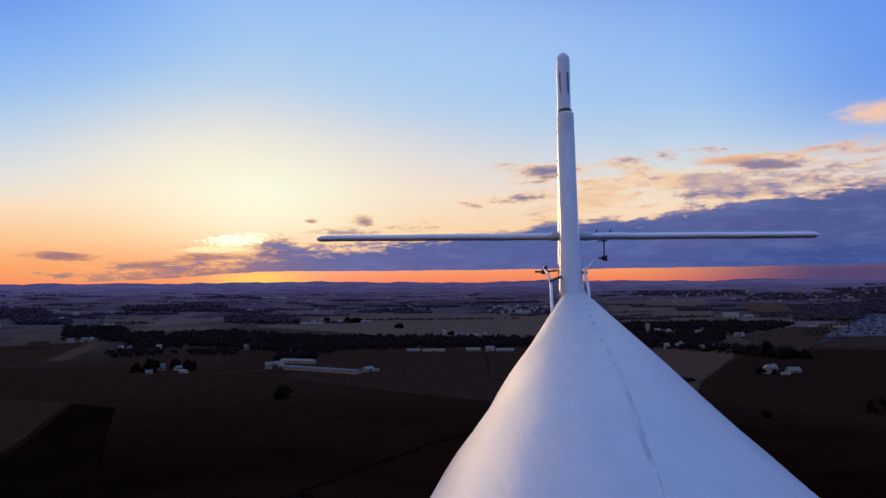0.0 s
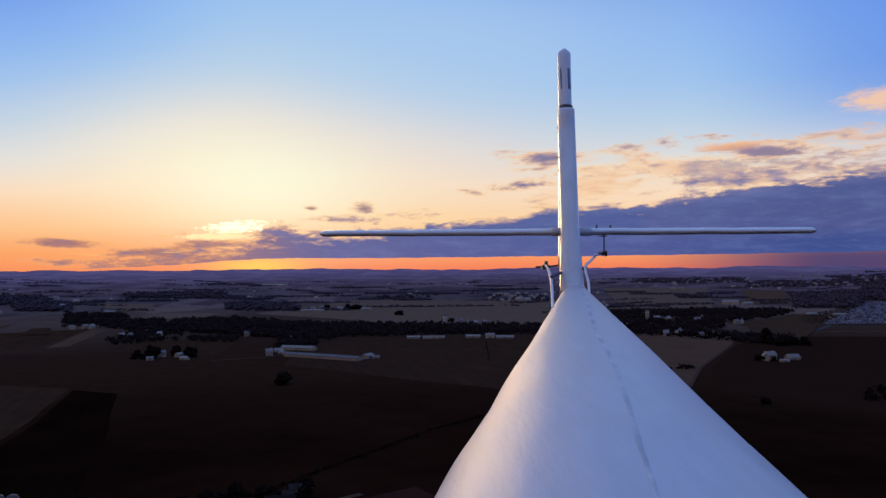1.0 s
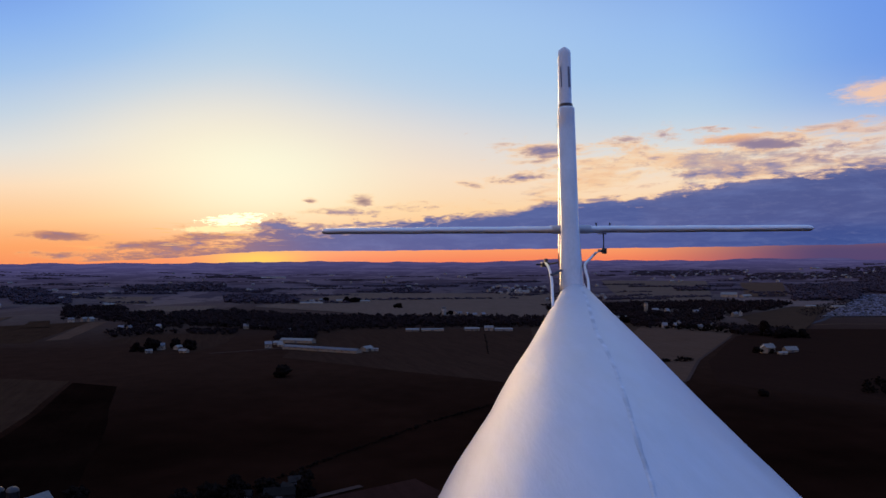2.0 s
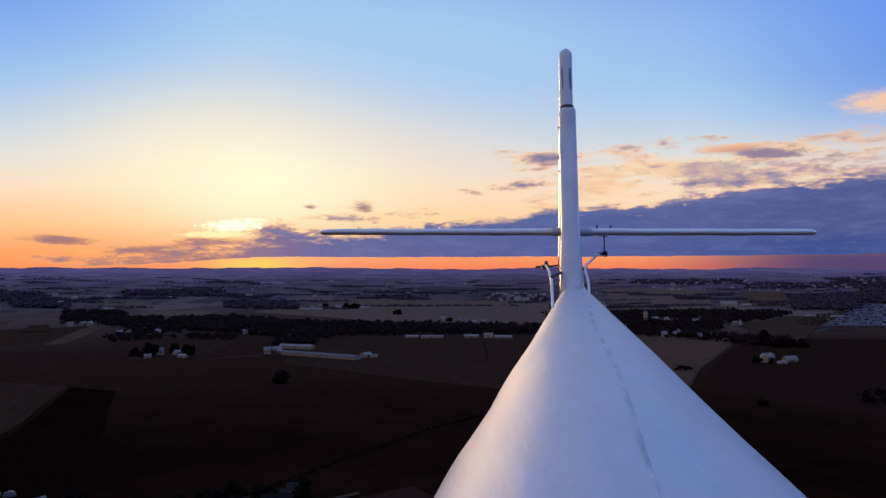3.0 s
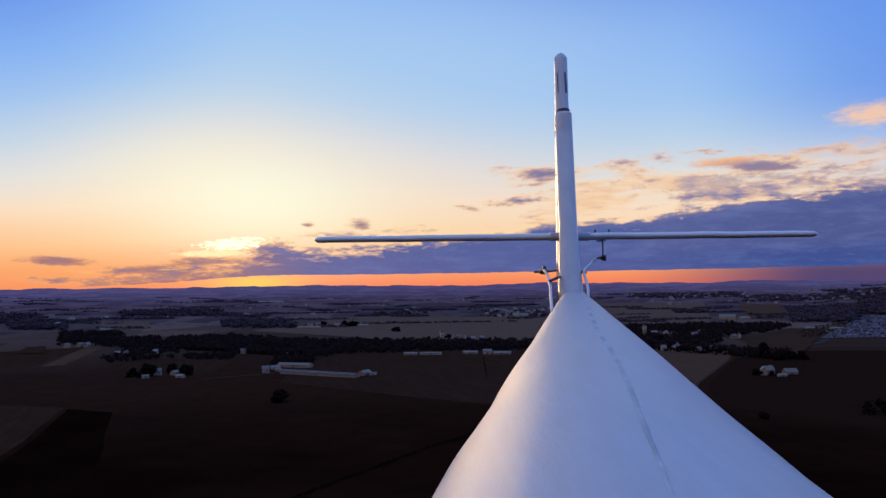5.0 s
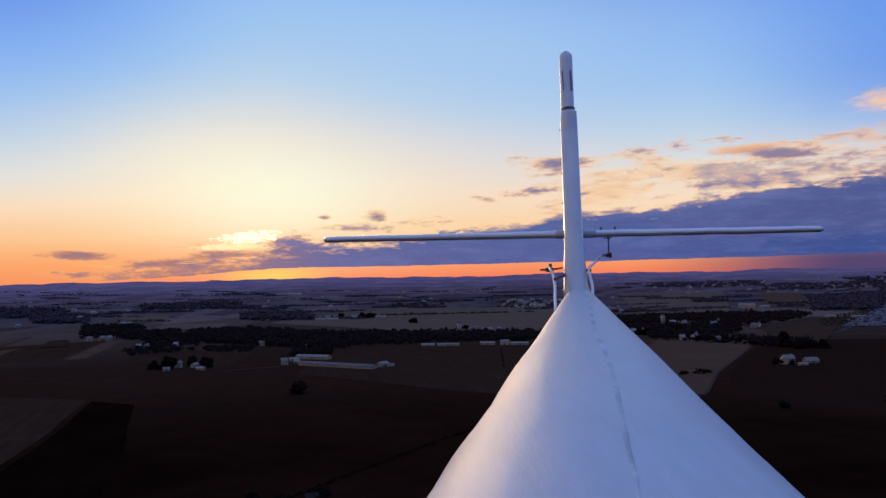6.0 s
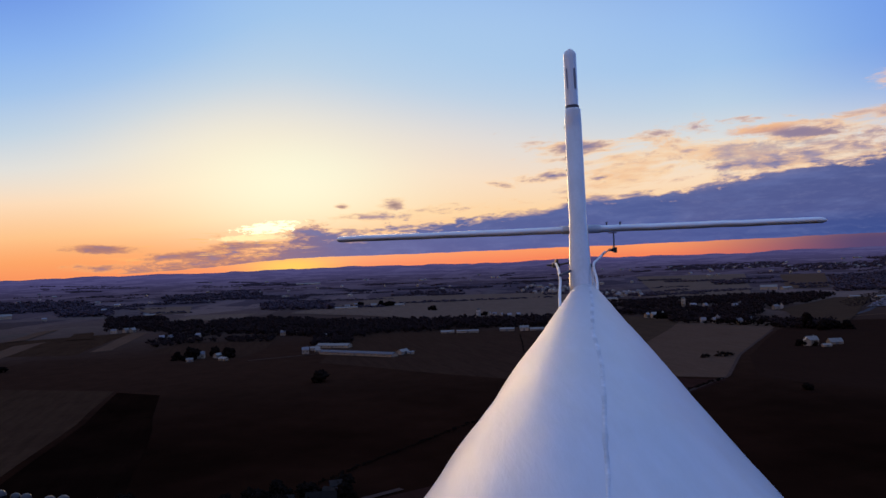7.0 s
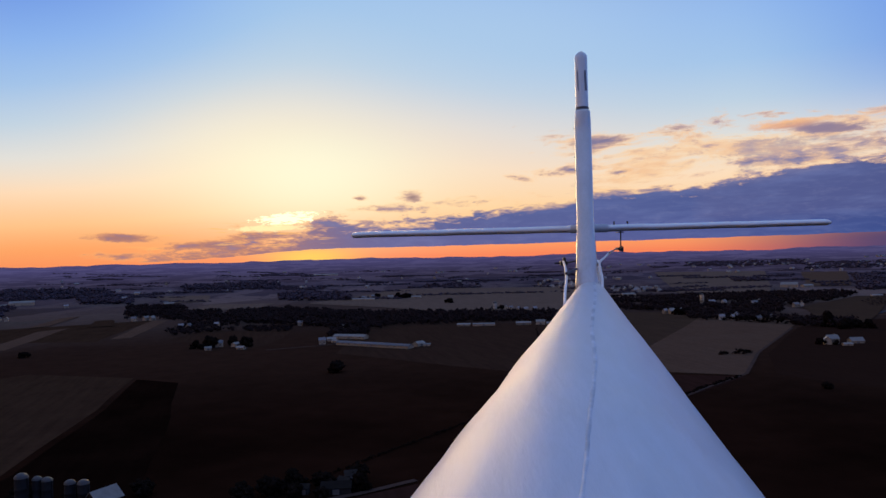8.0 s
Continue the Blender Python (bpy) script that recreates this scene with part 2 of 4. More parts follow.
# ---- materials ----
def material(name, colour, rough=0.8, metal=0.0, vary=0.25, scale=1.0, bump=0.0, second=None, coat=0.0, spec=0.5, each=0.0, island=0.0, rows=0.0, coat_rough=0.3, drawn=None):
    """A surface with coarse and fine variation; scale: cells a metre. drawn: how far the grain is drawn out along x, y, z. each, island: change from object to object, piece to piece."""
    m = bpy.data.materials.new(name)
    m.use_nodes = True
    t = m.node_tree
    b = t.nodes["Principled BSDF"]
    c = t.nodes.new("ShaderNodeTexCoord")
    v = Wire(t, c.outputs["Object"])
    if drawn:
        g = t.nodes.new("ShaderNodeMapping")
        g.inputs["Scale"].default_value = [1.0 / d for d in drawn]
        t.links.new(v.sock, g.inputs["Vector"])
        v = Wire(t, g.outputs[0])
    big, small = grain(t, v, scale, 3), grain(t, v, scale * 9.0, 5, 0.65)
    k = ((big - 0.5) * 1.3 + (small - 0.5) * 0.9) * (2 * vary) + 1.0
    if rows:
        s = t.nodes.new("ShaderNodeSeparateXYZ")
        t.links.new(v.sock, s.inputs[0])
        long_way = vec3(t, (Wire(t, s.outputs[0]) + Wire(t, s.outputs[1]) * 0.35) * 0.16, Wire(t, s.outputs[1]) * 0.012)
        k = k * ((grain(t, long_way, 1.0, 5, 0.7) - 0.5) * (2 * rows) + 1.0)
    if each:
        o = t.nodes.new("ShaderNodeObjectInfo")
        k = k * ((Wire(t, o.outputs["Random"]) - 0.5) * (2 * each) + 1.0)
    if island:
        o = t.nodes.new("ShaderNodeNewGeometry")
        k = k * ((Wire(t, o.outputs["Random Per Island"]) - 0.5) * (2 * island) + 1.0)
    base_c = tuple(colour[:3]) + (1.0,)
    col = mix(t, (big * 1.6 - 0.3).step(0.2, 0.8), base_c, tuple(second[:3]) + (1.0,)) if second else base_c
    col = mix(t, 1.0, col, vec3(t, k, k, k), "MULTIPLY")
    t.links.new(col.sock, b.inputs["Base Color"])
    r = (small - 0.5) * 0.25 + rough
    t.links.new(r.sock, b.inputs["Roughness"])
    b.inputs["Metallic"].default_value, b.inputs["Coat Weight"].default_value, b.inputs["Specular IOR Level"].default_value = metal, coat, spec
    b.inputs["Coat Roughness"].default_value = coat_rough
    if bump:
        n = t.nodes.new("ShaderNodeBump")
        n.inputs["Strength"].default_value, n.inputs["Distance"].default_value = 0.6, bump
        t.links.new((big * 0.6 + small * 0.5).sock, n.inputs["Height"])
        t.links.new(n.outputs[0], b.inputs["Normal"])
    return m


# mottled foam; its lengthwise colour streaks stand in for banded highlights
FOAM = material("white_foam", (0.50, 0.518, 0.578), 0.44, vary=0.18, scale=14.0, bump=0.0017, coat=0.08, spec=0.28, second=(0.43, 0.46, 0.55), coat_rough=0.25, drawn=(1, 5, 1))
FOAM_EDGE = material("white_foam_smooth", (0.56, 0.575, 0.63), 0.17, metal=0.18, vary=0.14, scale=60.0, bump=0.0012, coat=0.9, coat_rough=0.08, drawn=(1, 1, 7))
SEAM = material("seam_glue", (0.345, 0.38, 0.465), 0.5, vary=0.3, scale=45.0, second=(0.455, 0.485, 0.565))
DARK = material("black_plastic", (0.02, 0.02, 0.022), 0.4, vary=0.2, scale=200.0)
GROOVE = material("dark_groove", (0.06, 0.06, 0.08), 0.7, vary=0.2, scale=90.0)
SLOT = material("shaded_slot", (0.13, 0.145, 0.20), 0.7, vary=0.2, scale=90.0)
STAB = material("glossy_covering", (0.66, 0.66, 0.71), 0.19, metal=0.22, vary=0.12, scale=14.0, bump=0.0002, coat=0.8, coat_rough=0.07)
STEEL = material("steel_wire", (0.55, 0.55, 0.58), 0.3, metal=0.9, vary=0.1, scale=200.0)
TUBE = material("white_tube", (0.72, 0.73, 0.76), 0.35, vary=0.06, scale=120.0)

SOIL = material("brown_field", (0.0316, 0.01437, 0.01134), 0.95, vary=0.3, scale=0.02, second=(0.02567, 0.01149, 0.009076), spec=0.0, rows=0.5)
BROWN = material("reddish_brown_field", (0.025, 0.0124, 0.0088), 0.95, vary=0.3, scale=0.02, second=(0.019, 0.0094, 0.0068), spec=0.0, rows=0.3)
BLACK_SOIL = material("black_ploughed_soil", (0.0058, 0.0027, 0.0019), 0.95, vary=0.3, scale=0.02, second=(0.0078, 0.0035, 0.0024), spec=0.0, rows=0.5)
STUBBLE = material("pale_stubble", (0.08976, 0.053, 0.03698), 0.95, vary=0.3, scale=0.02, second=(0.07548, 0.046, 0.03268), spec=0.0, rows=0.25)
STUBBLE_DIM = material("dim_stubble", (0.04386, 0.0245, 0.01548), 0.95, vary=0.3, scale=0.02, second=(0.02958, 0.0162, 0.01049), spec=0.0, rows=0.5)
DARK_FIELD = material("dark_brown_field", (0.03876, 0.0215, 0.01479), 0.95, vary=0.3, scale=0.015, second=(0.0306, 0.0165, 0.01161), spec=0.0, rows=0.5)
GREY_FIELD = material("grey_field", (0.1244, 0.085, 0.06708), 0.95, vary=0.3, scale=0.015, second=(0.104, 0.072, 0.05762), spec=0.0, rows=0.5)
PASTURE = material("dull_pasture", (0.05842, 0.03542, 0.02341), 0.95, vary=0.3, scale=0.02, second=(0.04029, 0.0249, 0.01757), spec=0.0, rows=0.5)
# the autumn leaves again, paled and blued to paint haze on far woods
HAZED_LEAVES = material("hazed_autumn_woods", (0.054, 0.042, 0.057), 0.9, vary=0.3, scale=0.05, island=0.2, spec=0.0)
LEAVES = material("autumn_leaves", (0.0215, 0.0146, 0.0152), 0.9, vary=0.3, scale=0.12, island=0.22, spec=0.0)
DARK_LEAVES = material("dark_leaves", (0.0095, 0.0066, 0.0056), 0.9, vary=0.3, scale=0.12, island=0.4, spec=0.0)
BARK = material("bark", (0.05, 0.04, 0.035), 0.9, vary=0.3, scale=2.0, spec=0.0)
WHITE_WALL = material("white_siding", (0.29, 0.225, 0.168), 0.6, vary=0.4, scale=0.5, each=0.25, spec=0.15)
WEATHERED = material("weathered_siding", (0.024, 0.021, 0.022), 0.8, vary=0.4, scale=0.4, each=0.6, spec=0.04)
TAN_WALL = material("tan_siding", (0.30, 0.26, 0.23), 0.7, vary=0.15, scale=0.5, each=0.3, spec=0.15)
METAL_ROOF = material("pale_metal_roof", (0.175, 0.158, 0.150), 0.5, metal=0.2, vary=0.3, scale=0.3, each=0.2, spec=0.15)
SLATE_ROOF = material("slate_blue_roof", (0.07, 0.072, 0.092), 0.6, vary=0.15, scale=0.3, spec=0.15)
DULL_ROOF = material("dull_rusty_roof", (0.021, 0.0175, 0.0165), 0.7, vary=0.3, scale=0.3, each=0.6, spec=0.04)
GREY_ROOF = material("grey_shingle_roof", (0.17, 0.17, 0.19), 0.8, vary=0.2, scale=0.6, each=0.4, spec=0.15)
DARK_GLASS = material("window_glass", (0.03, 0.035, 0.045), 0.12, vary=0.1, scale=1.0)
DOOR_PAINT = material("door_paint", (0.10, 0.09, 0.09), 0.6, vary=0.2, scale=1.0)
CONCRETE = material("silo_concrete", (0.010, 0.010, 0.013), 0.8, vary=0.25, scale=0.4, spec=0.15)
DOME = material("silo_dome_metal", (0.06, 0.06, 0.066), 0.55, metal=0.1, vary=0.15, scale=0.6, spec=0.15)
ASPHALT = material("asphalt", (0.030, 0.030, 0.042), 0.9, vary=0.2, scale=0.1, spec=0.03)
DIRT = material("dirt_track", (0.055, 0.036, 0.031), 0.95, vary=0.3, scale=0.1, spec=0.0)
GRAVEL = material("pale_gravel", (0.085, 0.080, 0.098), 0.9, vary=0.25, scale=0.08, spec=0.03)
CAR_PAINT = material("car_paint", (0.085, 0.095, 0.150), 0.7, spec=0.05, vary=0.2, scale=0.3, island=0.95)


def land_material():
    """Farm land: a mosaic of fields in dull browns, greys and greens, and woods and hedges between them far off. Haze
    is painted in with distance, and the nearest soil is darkened.
    """
    m = bpy.data.materials.new("farm_land")
    m.use_nodes = True
    t = m.node_tree
    b = t.nodes["Principled BSDF"]
    p = Wire(t, t.nodes.new("ShaderNodeTexCoord").outputs["Object"])
    warp = grain(t, p, 0.004, 2)
    cell = t.nodes.new("ShaderNodeTexVoronoi")
    cell.distance, cell.inputs["Scale"].default_value = "CHEBYCHEV", 0.0042
    sq = t.nodes.new("ShaderNodeVectorMath")
    sq.operation = "MULTIPLY_ADD"
    t.links.new(p.sock, sq.inputs[0])
    sq.inputs[1].default_value = (1.0, 0.62, 0.0)
    t.links.new(vec3(t, warp * 90.0, warp * 60.0).sock, sq.inputs[2])
    t.links.new(sq.outputs[0], cell.inputs["Vector"])
    pick = t.nodes.new("ShaderNodeSeparateColor")
    t.links.new(cell.outputs["Color"], pick.inputs[0])
    tone = ramp(t, Wire(t, pick.outputs[0]), [(0.0, (0.054, 0.036, 0.031, 1)), (0.3, (0.077, 0.051, 0.044, 1)), (0.55, (0.101, 0.068, 0.059, 1)), (0.75, (0.086, 0.065, 0.056, 1)), (0.9, (0.138, 0.096, 0.084, 1))])
    s = t.nodes.new("ShaderNodeSeparateXYZ")
    t.links.new(p.sock, s.inputs[0])
    px, py = Wire(t, s.outputs[0]), Wire(t, s.outputs[1])
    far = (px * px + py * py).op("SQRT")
    # soil painted darker towards the middle, for vignetting and crushed shadow
    dimmed_soil = mix(t, (grain(t, p, 0.006, 3) * 2.0 - 0.6).step(0, 0.9), (0.0180, 0.0074, 0.0047, 1), (0.0052, 0.0022, 0.0015, 1))
    dimmed_soil = mix(t, far.step(420, 900) * (grain(t, p, 0.004, 3) * 0.6 + 0.5), dimmed_soil, (0.0330, 0.0166, 0.0112, 1))
    # haze put into the colour: far land and its woods turn bluish
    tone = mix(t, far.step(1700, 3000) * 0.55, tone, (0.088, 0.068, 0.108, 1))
    col = mix(t, far.step(900, 2000), dimmed_soil, tone)
    wood = (grain(t, p, 0.0055, 5, 0.65) - 0.53).step(0.0, 0.03) * far.step(1900, 2300)
    col = mix(t, wood * 0.8, col, (0.045, 0.034, 0.046, 1))
    fine_n = (grain(t, p, 0.05, 5, 0.7) - 0.5) * 0.9 + 1.0
    col = mix(t, 1.0, col, vec3(t, fine_n, fine_n, fine_n), "MULTIPLY")
    t.links.new(col.sock, b.inputs["Base Color"])
    b.inputs["Roughness"].default_value, b.inputs["Specular IOR Level"].default_value = 0.95, 0.0
    return m


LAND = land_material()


def distance_material():
    """The plain far distance: woods and fields, the evening air's haze painted in as a faint glow."""
    m = bpy.data.materials.new("hazed_distance")
    m.use_nodes = True
    t = m.node_tree
    b = t.nodes["Principled BSDF"]
    p = Wire(t, t.nodes.new("ShaderNodeTexCoord").outputs["Object"])
    s = t.nodes.new("ShaderNodeSeparateXYZ")
    t.links.new(p.sock, s.inputs[0])
    n = grain(t, p, 0.0065, 6, 0.68)
    patch = mix(t, (n - 0.47).step(0.0, 0.08), (0.030, 0.024, 0.028, 1), (0.075, 0.058, 0.066, 1))
    t.links.new(patch.sock, b.inputs["Base Color"])
    b.inputs["Roughness"].default_value, b.inputs["Specular IOR Level"].default_value = 0.95, 0.0
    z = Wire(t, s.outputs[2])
    # blue emission, stronger with height, stands in for haze
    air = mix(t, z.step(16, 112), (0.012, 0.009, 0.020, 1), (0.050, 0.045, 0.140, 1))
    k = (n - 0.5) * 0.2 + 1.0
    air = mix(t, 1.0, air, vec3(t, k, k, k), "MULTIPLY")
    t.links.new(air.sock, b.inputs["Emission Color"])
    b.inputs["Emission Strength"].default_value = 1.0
    return m


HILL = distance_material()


# ---- building blocks ----
def part(name, bm, mat, parent=None, label="", smooth=False):
    """One mesh object from a bmesh, under a thing or a part."""
    me = bpy.data.meshes.new(name)
    bm.to_mesh(me)
    bm.free()
    me.materials.append(mat)
    if smooth:
        me.shade_smooth()
    ob = new(name, me)
    if parent:
        ob.parent = parent
    return tagged(ob, label)


def raw(name, verts, faces, mat, parent=None, label="", smooth=False):
    me = bpy.data.meshes.new(name)
    me.from_pydata([tuple(v) for v in verts], [], [tuple(f) for f in faces])
    me.materials.append(mat)
    if smooth:
        me.shade_smooth()
    ob = new(name, me)
    if parent:
        ob.parent = parent
    return tagged(ob, label)


def thing(name, m, label, category, group="", kind=""):
    ob = new(name)
    ob.empty_display_size = 0.1
    ob.matrix_basis = m
    return tagged(ob, label, category, group, kind)


def box(bm, x0, x1, y0, y1, z0, z1):
    vs = [bm.verts.new((x, y, z)) for z in (z0, z1) for x, y in ((x0, y0), (x1, y0), (x1, y1), (x0, y1))]
    for f in ((3, 2, 1, 0), (4, 5, 6, 7), (0, 1, 5, 4), (1, 2, 6, 5), (2, 3, 7, 6), (3, 0, 4, 7)):
        bm.faces.new([vs[i] for i in f])
    return vs


def tube(bm, pts, radius, sides=8, taper=1.0):
    """A round bar along points."""
    pts = [Vector(p) for p in pts]
    rings = []
    for i, p in enumerate(pts):
        d = (pts[min(i + 1, len(pts) - 1)] - pts[max(i - 1, 0)]).normalized()
        side = d.orthogonal().normalized()
        r = radius * (1 + (taper - 1) * i / max(1, len(pts) - 1))
        rings.append([bm.verts.new(p + (Matrix.Rotation(2 * math.pi * k / sides, 3, d) @ side) * r) for k in range(sides)])
    for a, b in zip(rings, rings[1:]):
        off = min(range(sides), key=lambda s: (a[0].co - b[s].co).length)
        for k in range(sides):
            bm.faces.new((a[k], a[(k + 1) % sides], b[(k + 1 + off) % sides], b[(k + off) % sides]))
    bm.faces.new(rings[0][::-1])
    bm.faces.new(rings[-1])
    bmesh.ops.recalc_face_normals(bm, faces=bm.faces)


# ---- land ----
def ridge(az):
    """The far ridge's height above the flat land, by bearing in degrees."""
    h = 112 + 10 * noise.noise((az * 0.09, 3.1, 0)) + 14 * noise.noise((az * 0.31, 8.7, 0)) + 7 * noise.noise((az * 1.1, 1.7, 0))
    h += 15 * math.exp(-((az + 30.5) / 1.6) ** 2) + 9 * math.exp(-((az + 27) / 9) ** 2)
    h += 6 * math.exp(-((az + 9) / 4) ** 2) - 6 / (1 + math.exp(-(az - 18) * 0.4))
    return h


def land_z(x, y):
    r = math.hypot(x, y)
    s = min(max((r - 1600) / 3100, 0), 1)
    z = 118 * s ** 1.8
    if r > 1700:
        z += 7 * min((r - 1700) / 1500, 1) * noise.noise((x * 0.0012, y * 0.0012, 4.0)) * (1 - s * 0.6)
    return z


rings, spokes = [0.0] + [30 * 1.062 ** i for i in range(86)], 288
rings = [r for r in rings if r < 4860] + [4880.0]
verts, faces = [(0.0, 0.0, 0.0)], []
for r in rings[1:]:
    for k in range(spokes):
        q = 2 * math.pi * k / spokes
        verts.append((r * math.sin(q), r * math.cos(q), land_z(r * math.sin(q), r * math.cos(q)) - min(22, max(0, r - 3300) / 60)))
for k in range(spokes):
    faces.append((0, 1 + (k + 1) % spokes, 1 + k))
for i in range(len(rings) - 2):
    o = 1 + i * spokes
    for k in range(spokes):
        j = (k + 1) % spokes
        faces.append((o + k, o + j, o + spokes + j, o + spokes + k))
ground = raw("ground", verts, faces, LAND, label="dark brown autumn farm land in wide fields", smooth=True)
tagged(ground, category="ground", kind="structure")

verts, faces = [], []
n_az, rows_r = 720, ((2850, -1), (2950, -1), (3100, -1), (3250, -1), (3400, -1), (3550, -1), (3700, -1), (3850, -1), (4000, -1), (4150, -1), (4300, 0.0), (4420, 0.3), (4560, 0.66), (4680, 0.9), (4740, 1.0), (4800, 0.93), (4870, 0.6))
for k in range(n_az):
    q = -180 + 360 * k / n_az
    crest = ridge(q)
    for r, s in rows_r:
        low_z = 95 + 2 * noise.noise((q * 0.2, 5.0, 0))
        if s < 0:
            x, y = r * math.sin(radians(q)), r * math.cos(radians(q))
            verts.append((x, y, land_z(x, y) + (1.5 if r > 2900 else -3)))
            continue
        z = low_z + (crest - low_z) * s + (2.2 * noise.noise((q * 0.9, r * 0.01, 2.0)) if 0 < s < 1 else 0)
        verts.append((r * math.sin(radians(q)), r * math.cos(radians(q)), z))
w = len(rows_r)
for k in range(n_az):
    for i in range(w - 1):
        a, b = k * w + i, ((k + 1) % n_az) * w + i
        faces.append((a, b, b + 1, a + 1))
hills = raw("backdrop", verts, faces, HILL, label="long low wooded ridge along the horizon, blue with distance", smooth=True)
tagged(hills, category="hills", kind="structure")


def field(name, corners, mat, label, lift=0.15):
    """A flat patch of land with slightly uneven edges."""
    bm = bmesh.new()
    ring = []
    for (x0, y0), (x1, y1) in zip(corners, corners[1:] + corners[:1]):
        d = math.hypot(x1 - x0, y1 - y0)
        steps = max(2, min(14, int(d / 45)))
        for i in range(steps):
            s = i / steps
            wob = d * 0.012 * noise.noise((x0 * 0.01 + s * 3, y0 * 0.01, 1.0)) if i else 0
            ring.append((x0 + (x1 - x0) * s + wob, y0 + (y1 - y0) * s + wob))
    bm.faces.new([bm.verts.new((x, y, 0)) for x, y in ring])
    if max(math.hypot(x, y) for x, y in ring) > 1550:
        bmesh.ops.triangulate(bm, faces=bm.faces)
        bmesh.ops.subdivide_edges(bm, edges=bm.edges, cuts=3, use_grid_fill=True)
        lift = 1.2
    for v in bm.verts:
        v.co.z = land_z(v.co.x, v.co.y) + lift
    bmesh.ops.recalc_face_normals(bm, faces=bm.faces)
    if sum(f.normal.z for f in bm.faces) < 0:
        bmesh.ops.reverse_faces(bm, faces=bm.faces)
    ob = part(name, bm, mat)
    return tagged(ob, label, "field", kind="structure")


field("field", [(-1160, 1010), (-600, 1000), (-705, 1375), (-830, 1290), (-985, 1190)], STUBBLE_DIM, "wide dull brown field crossed by pale strips", 0.08)
field("field", [(-597, 1030), (-574, 1052), (-671, 1370), (-705, 1372)], STUBBLE, "narrow strip of pale stubble beside a dark field")
field("field", [(-710, 908), (-680, 914), (-793, 1235), (-816, 1177)], STUBBLE, "long strip of pale stubble between ploughed fields")
field("field", [(-878, 1242), (-860, 1275), (-940, 1507), (-961, 1464)], STUBBLE, "short strip of dull stubble near a wood")
field("field", [(-763, 1242), (-717, 1253), (-802, 1401), (-828, 1377)], STUBBLE_DIM, "small greyish field at the edge of a wood")
field("field", [(-497, 1011), (-494, 1132), (-338, 1107), (-315, 969), (-326, 884)], DARK_FIELD, "greyish field behind a farmstead with trees")
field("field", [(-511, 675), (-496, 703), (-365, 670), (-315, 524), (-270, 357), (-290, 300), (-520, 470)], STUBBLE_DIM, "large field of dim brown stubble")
field("field", [(-357, 662), (-305, 640), (-222, 445), (-165, 290), (-262, 285), (-264, 357), (-309, 524)], BLACK_SOIL, "nearly black ploughed field beside pale stubble", 0.2)
field("field", [(-233, 1176), (161, 1156), (58, 638), (-200, 827)], DARK_FIELD, "wide bare grey-brown field behind long poultry barns")
field("field", [(138, 774), (331, 1222), (378, 1293), (468, 1160), (403, 1034), (267, 778), (208, 639), (129, 668)], STUBBLE, "large pale stubble field with a clump of scrub", 0.3)
field("field", [(154, 1348), (296, 1309), (331, 1222), (138, 774), (90, 847)], PASTURE, "dull green pasture below a wood", 0.22)
field("field", [(1065, 2642), (1204, 2601), (919, 1965), (814, 1984)], STUBBLE, "pale distant field among woods")
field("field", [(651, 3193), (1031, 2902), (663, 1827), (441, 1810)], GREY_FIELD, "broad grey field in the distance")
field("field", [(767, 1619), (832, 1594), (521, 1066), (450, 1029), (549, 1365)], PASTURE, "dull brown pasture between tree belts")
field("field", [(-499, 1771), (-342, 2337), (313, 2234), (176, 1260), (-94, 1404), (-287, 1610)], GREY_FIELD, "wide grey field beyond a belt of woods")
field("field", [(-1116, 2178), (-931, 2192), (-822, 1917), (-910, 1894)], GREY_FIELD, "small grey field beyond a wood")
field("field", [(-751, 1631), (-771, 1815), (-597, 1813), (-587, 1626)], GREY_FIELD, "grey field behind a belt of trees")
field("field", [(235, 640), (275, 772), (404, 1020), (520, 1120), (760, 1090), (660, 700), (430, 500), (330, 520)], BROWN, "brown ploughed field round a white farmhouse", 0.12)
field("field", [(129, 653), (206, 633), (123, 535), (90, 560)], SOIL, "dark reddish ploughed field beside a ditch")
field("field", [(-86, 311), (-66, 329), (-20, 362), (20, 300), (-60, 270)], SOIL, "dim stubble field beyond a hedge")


def lane(name, pts, width, mat, label, lift=0.4):
    """A road or track along points on the land."""
    verts, faces, path = [], [], []
    for (x0, y0), (x1, y1) in zip(pts, pts[1:]):
        steps = max(2, int(math.hypot(x1 - x0, y1 - y0) / 25))
        path += [(x0 + (x1 - x0) * i / steps, y0 + (y1 - y0) * i / steps) for i in range(steps)]
    path.append(pts[-1])
    for i, (x, y) in enumerate(path):
        (xa, ya), (xb, yb) = path[max(i - 1, 0)], path[min(i + 1, len(path) - 1)]
        d = math.hypot(xb - xa, yb - ya)
        nx, ny = -(yb - ya) / d * width / 2, (xb - xa) / d * width / 2
        wob = 0.25 * width * noise.noise((x * 0.05, y * 0.05, 0))
        for s in (-1, 1):
            px, py = x + s * nx * (1 + 0.1 * wob), y + s * ny
            verts.append((px, py, land_z(px, py) + lift))
    for i in range(len(path) - 1):
        faces.append((2 * i + 1, 2 * i, 2 * i + 2, 2 * i + 3))
    return tagged(raw(name, verts, faces, mat), label, "road", kind="structure")


lane("track", [(123, 535), (158, 582), (212, 648), (267, 778), (394, 1013)], 3.2, DIRT, "pale dirt track along a stubble field")
lane("road", [(446, 1029), (646, 1257), (1151, 1965)], 9.0, ASPHALT, "straight country road beside a vehicle lot")
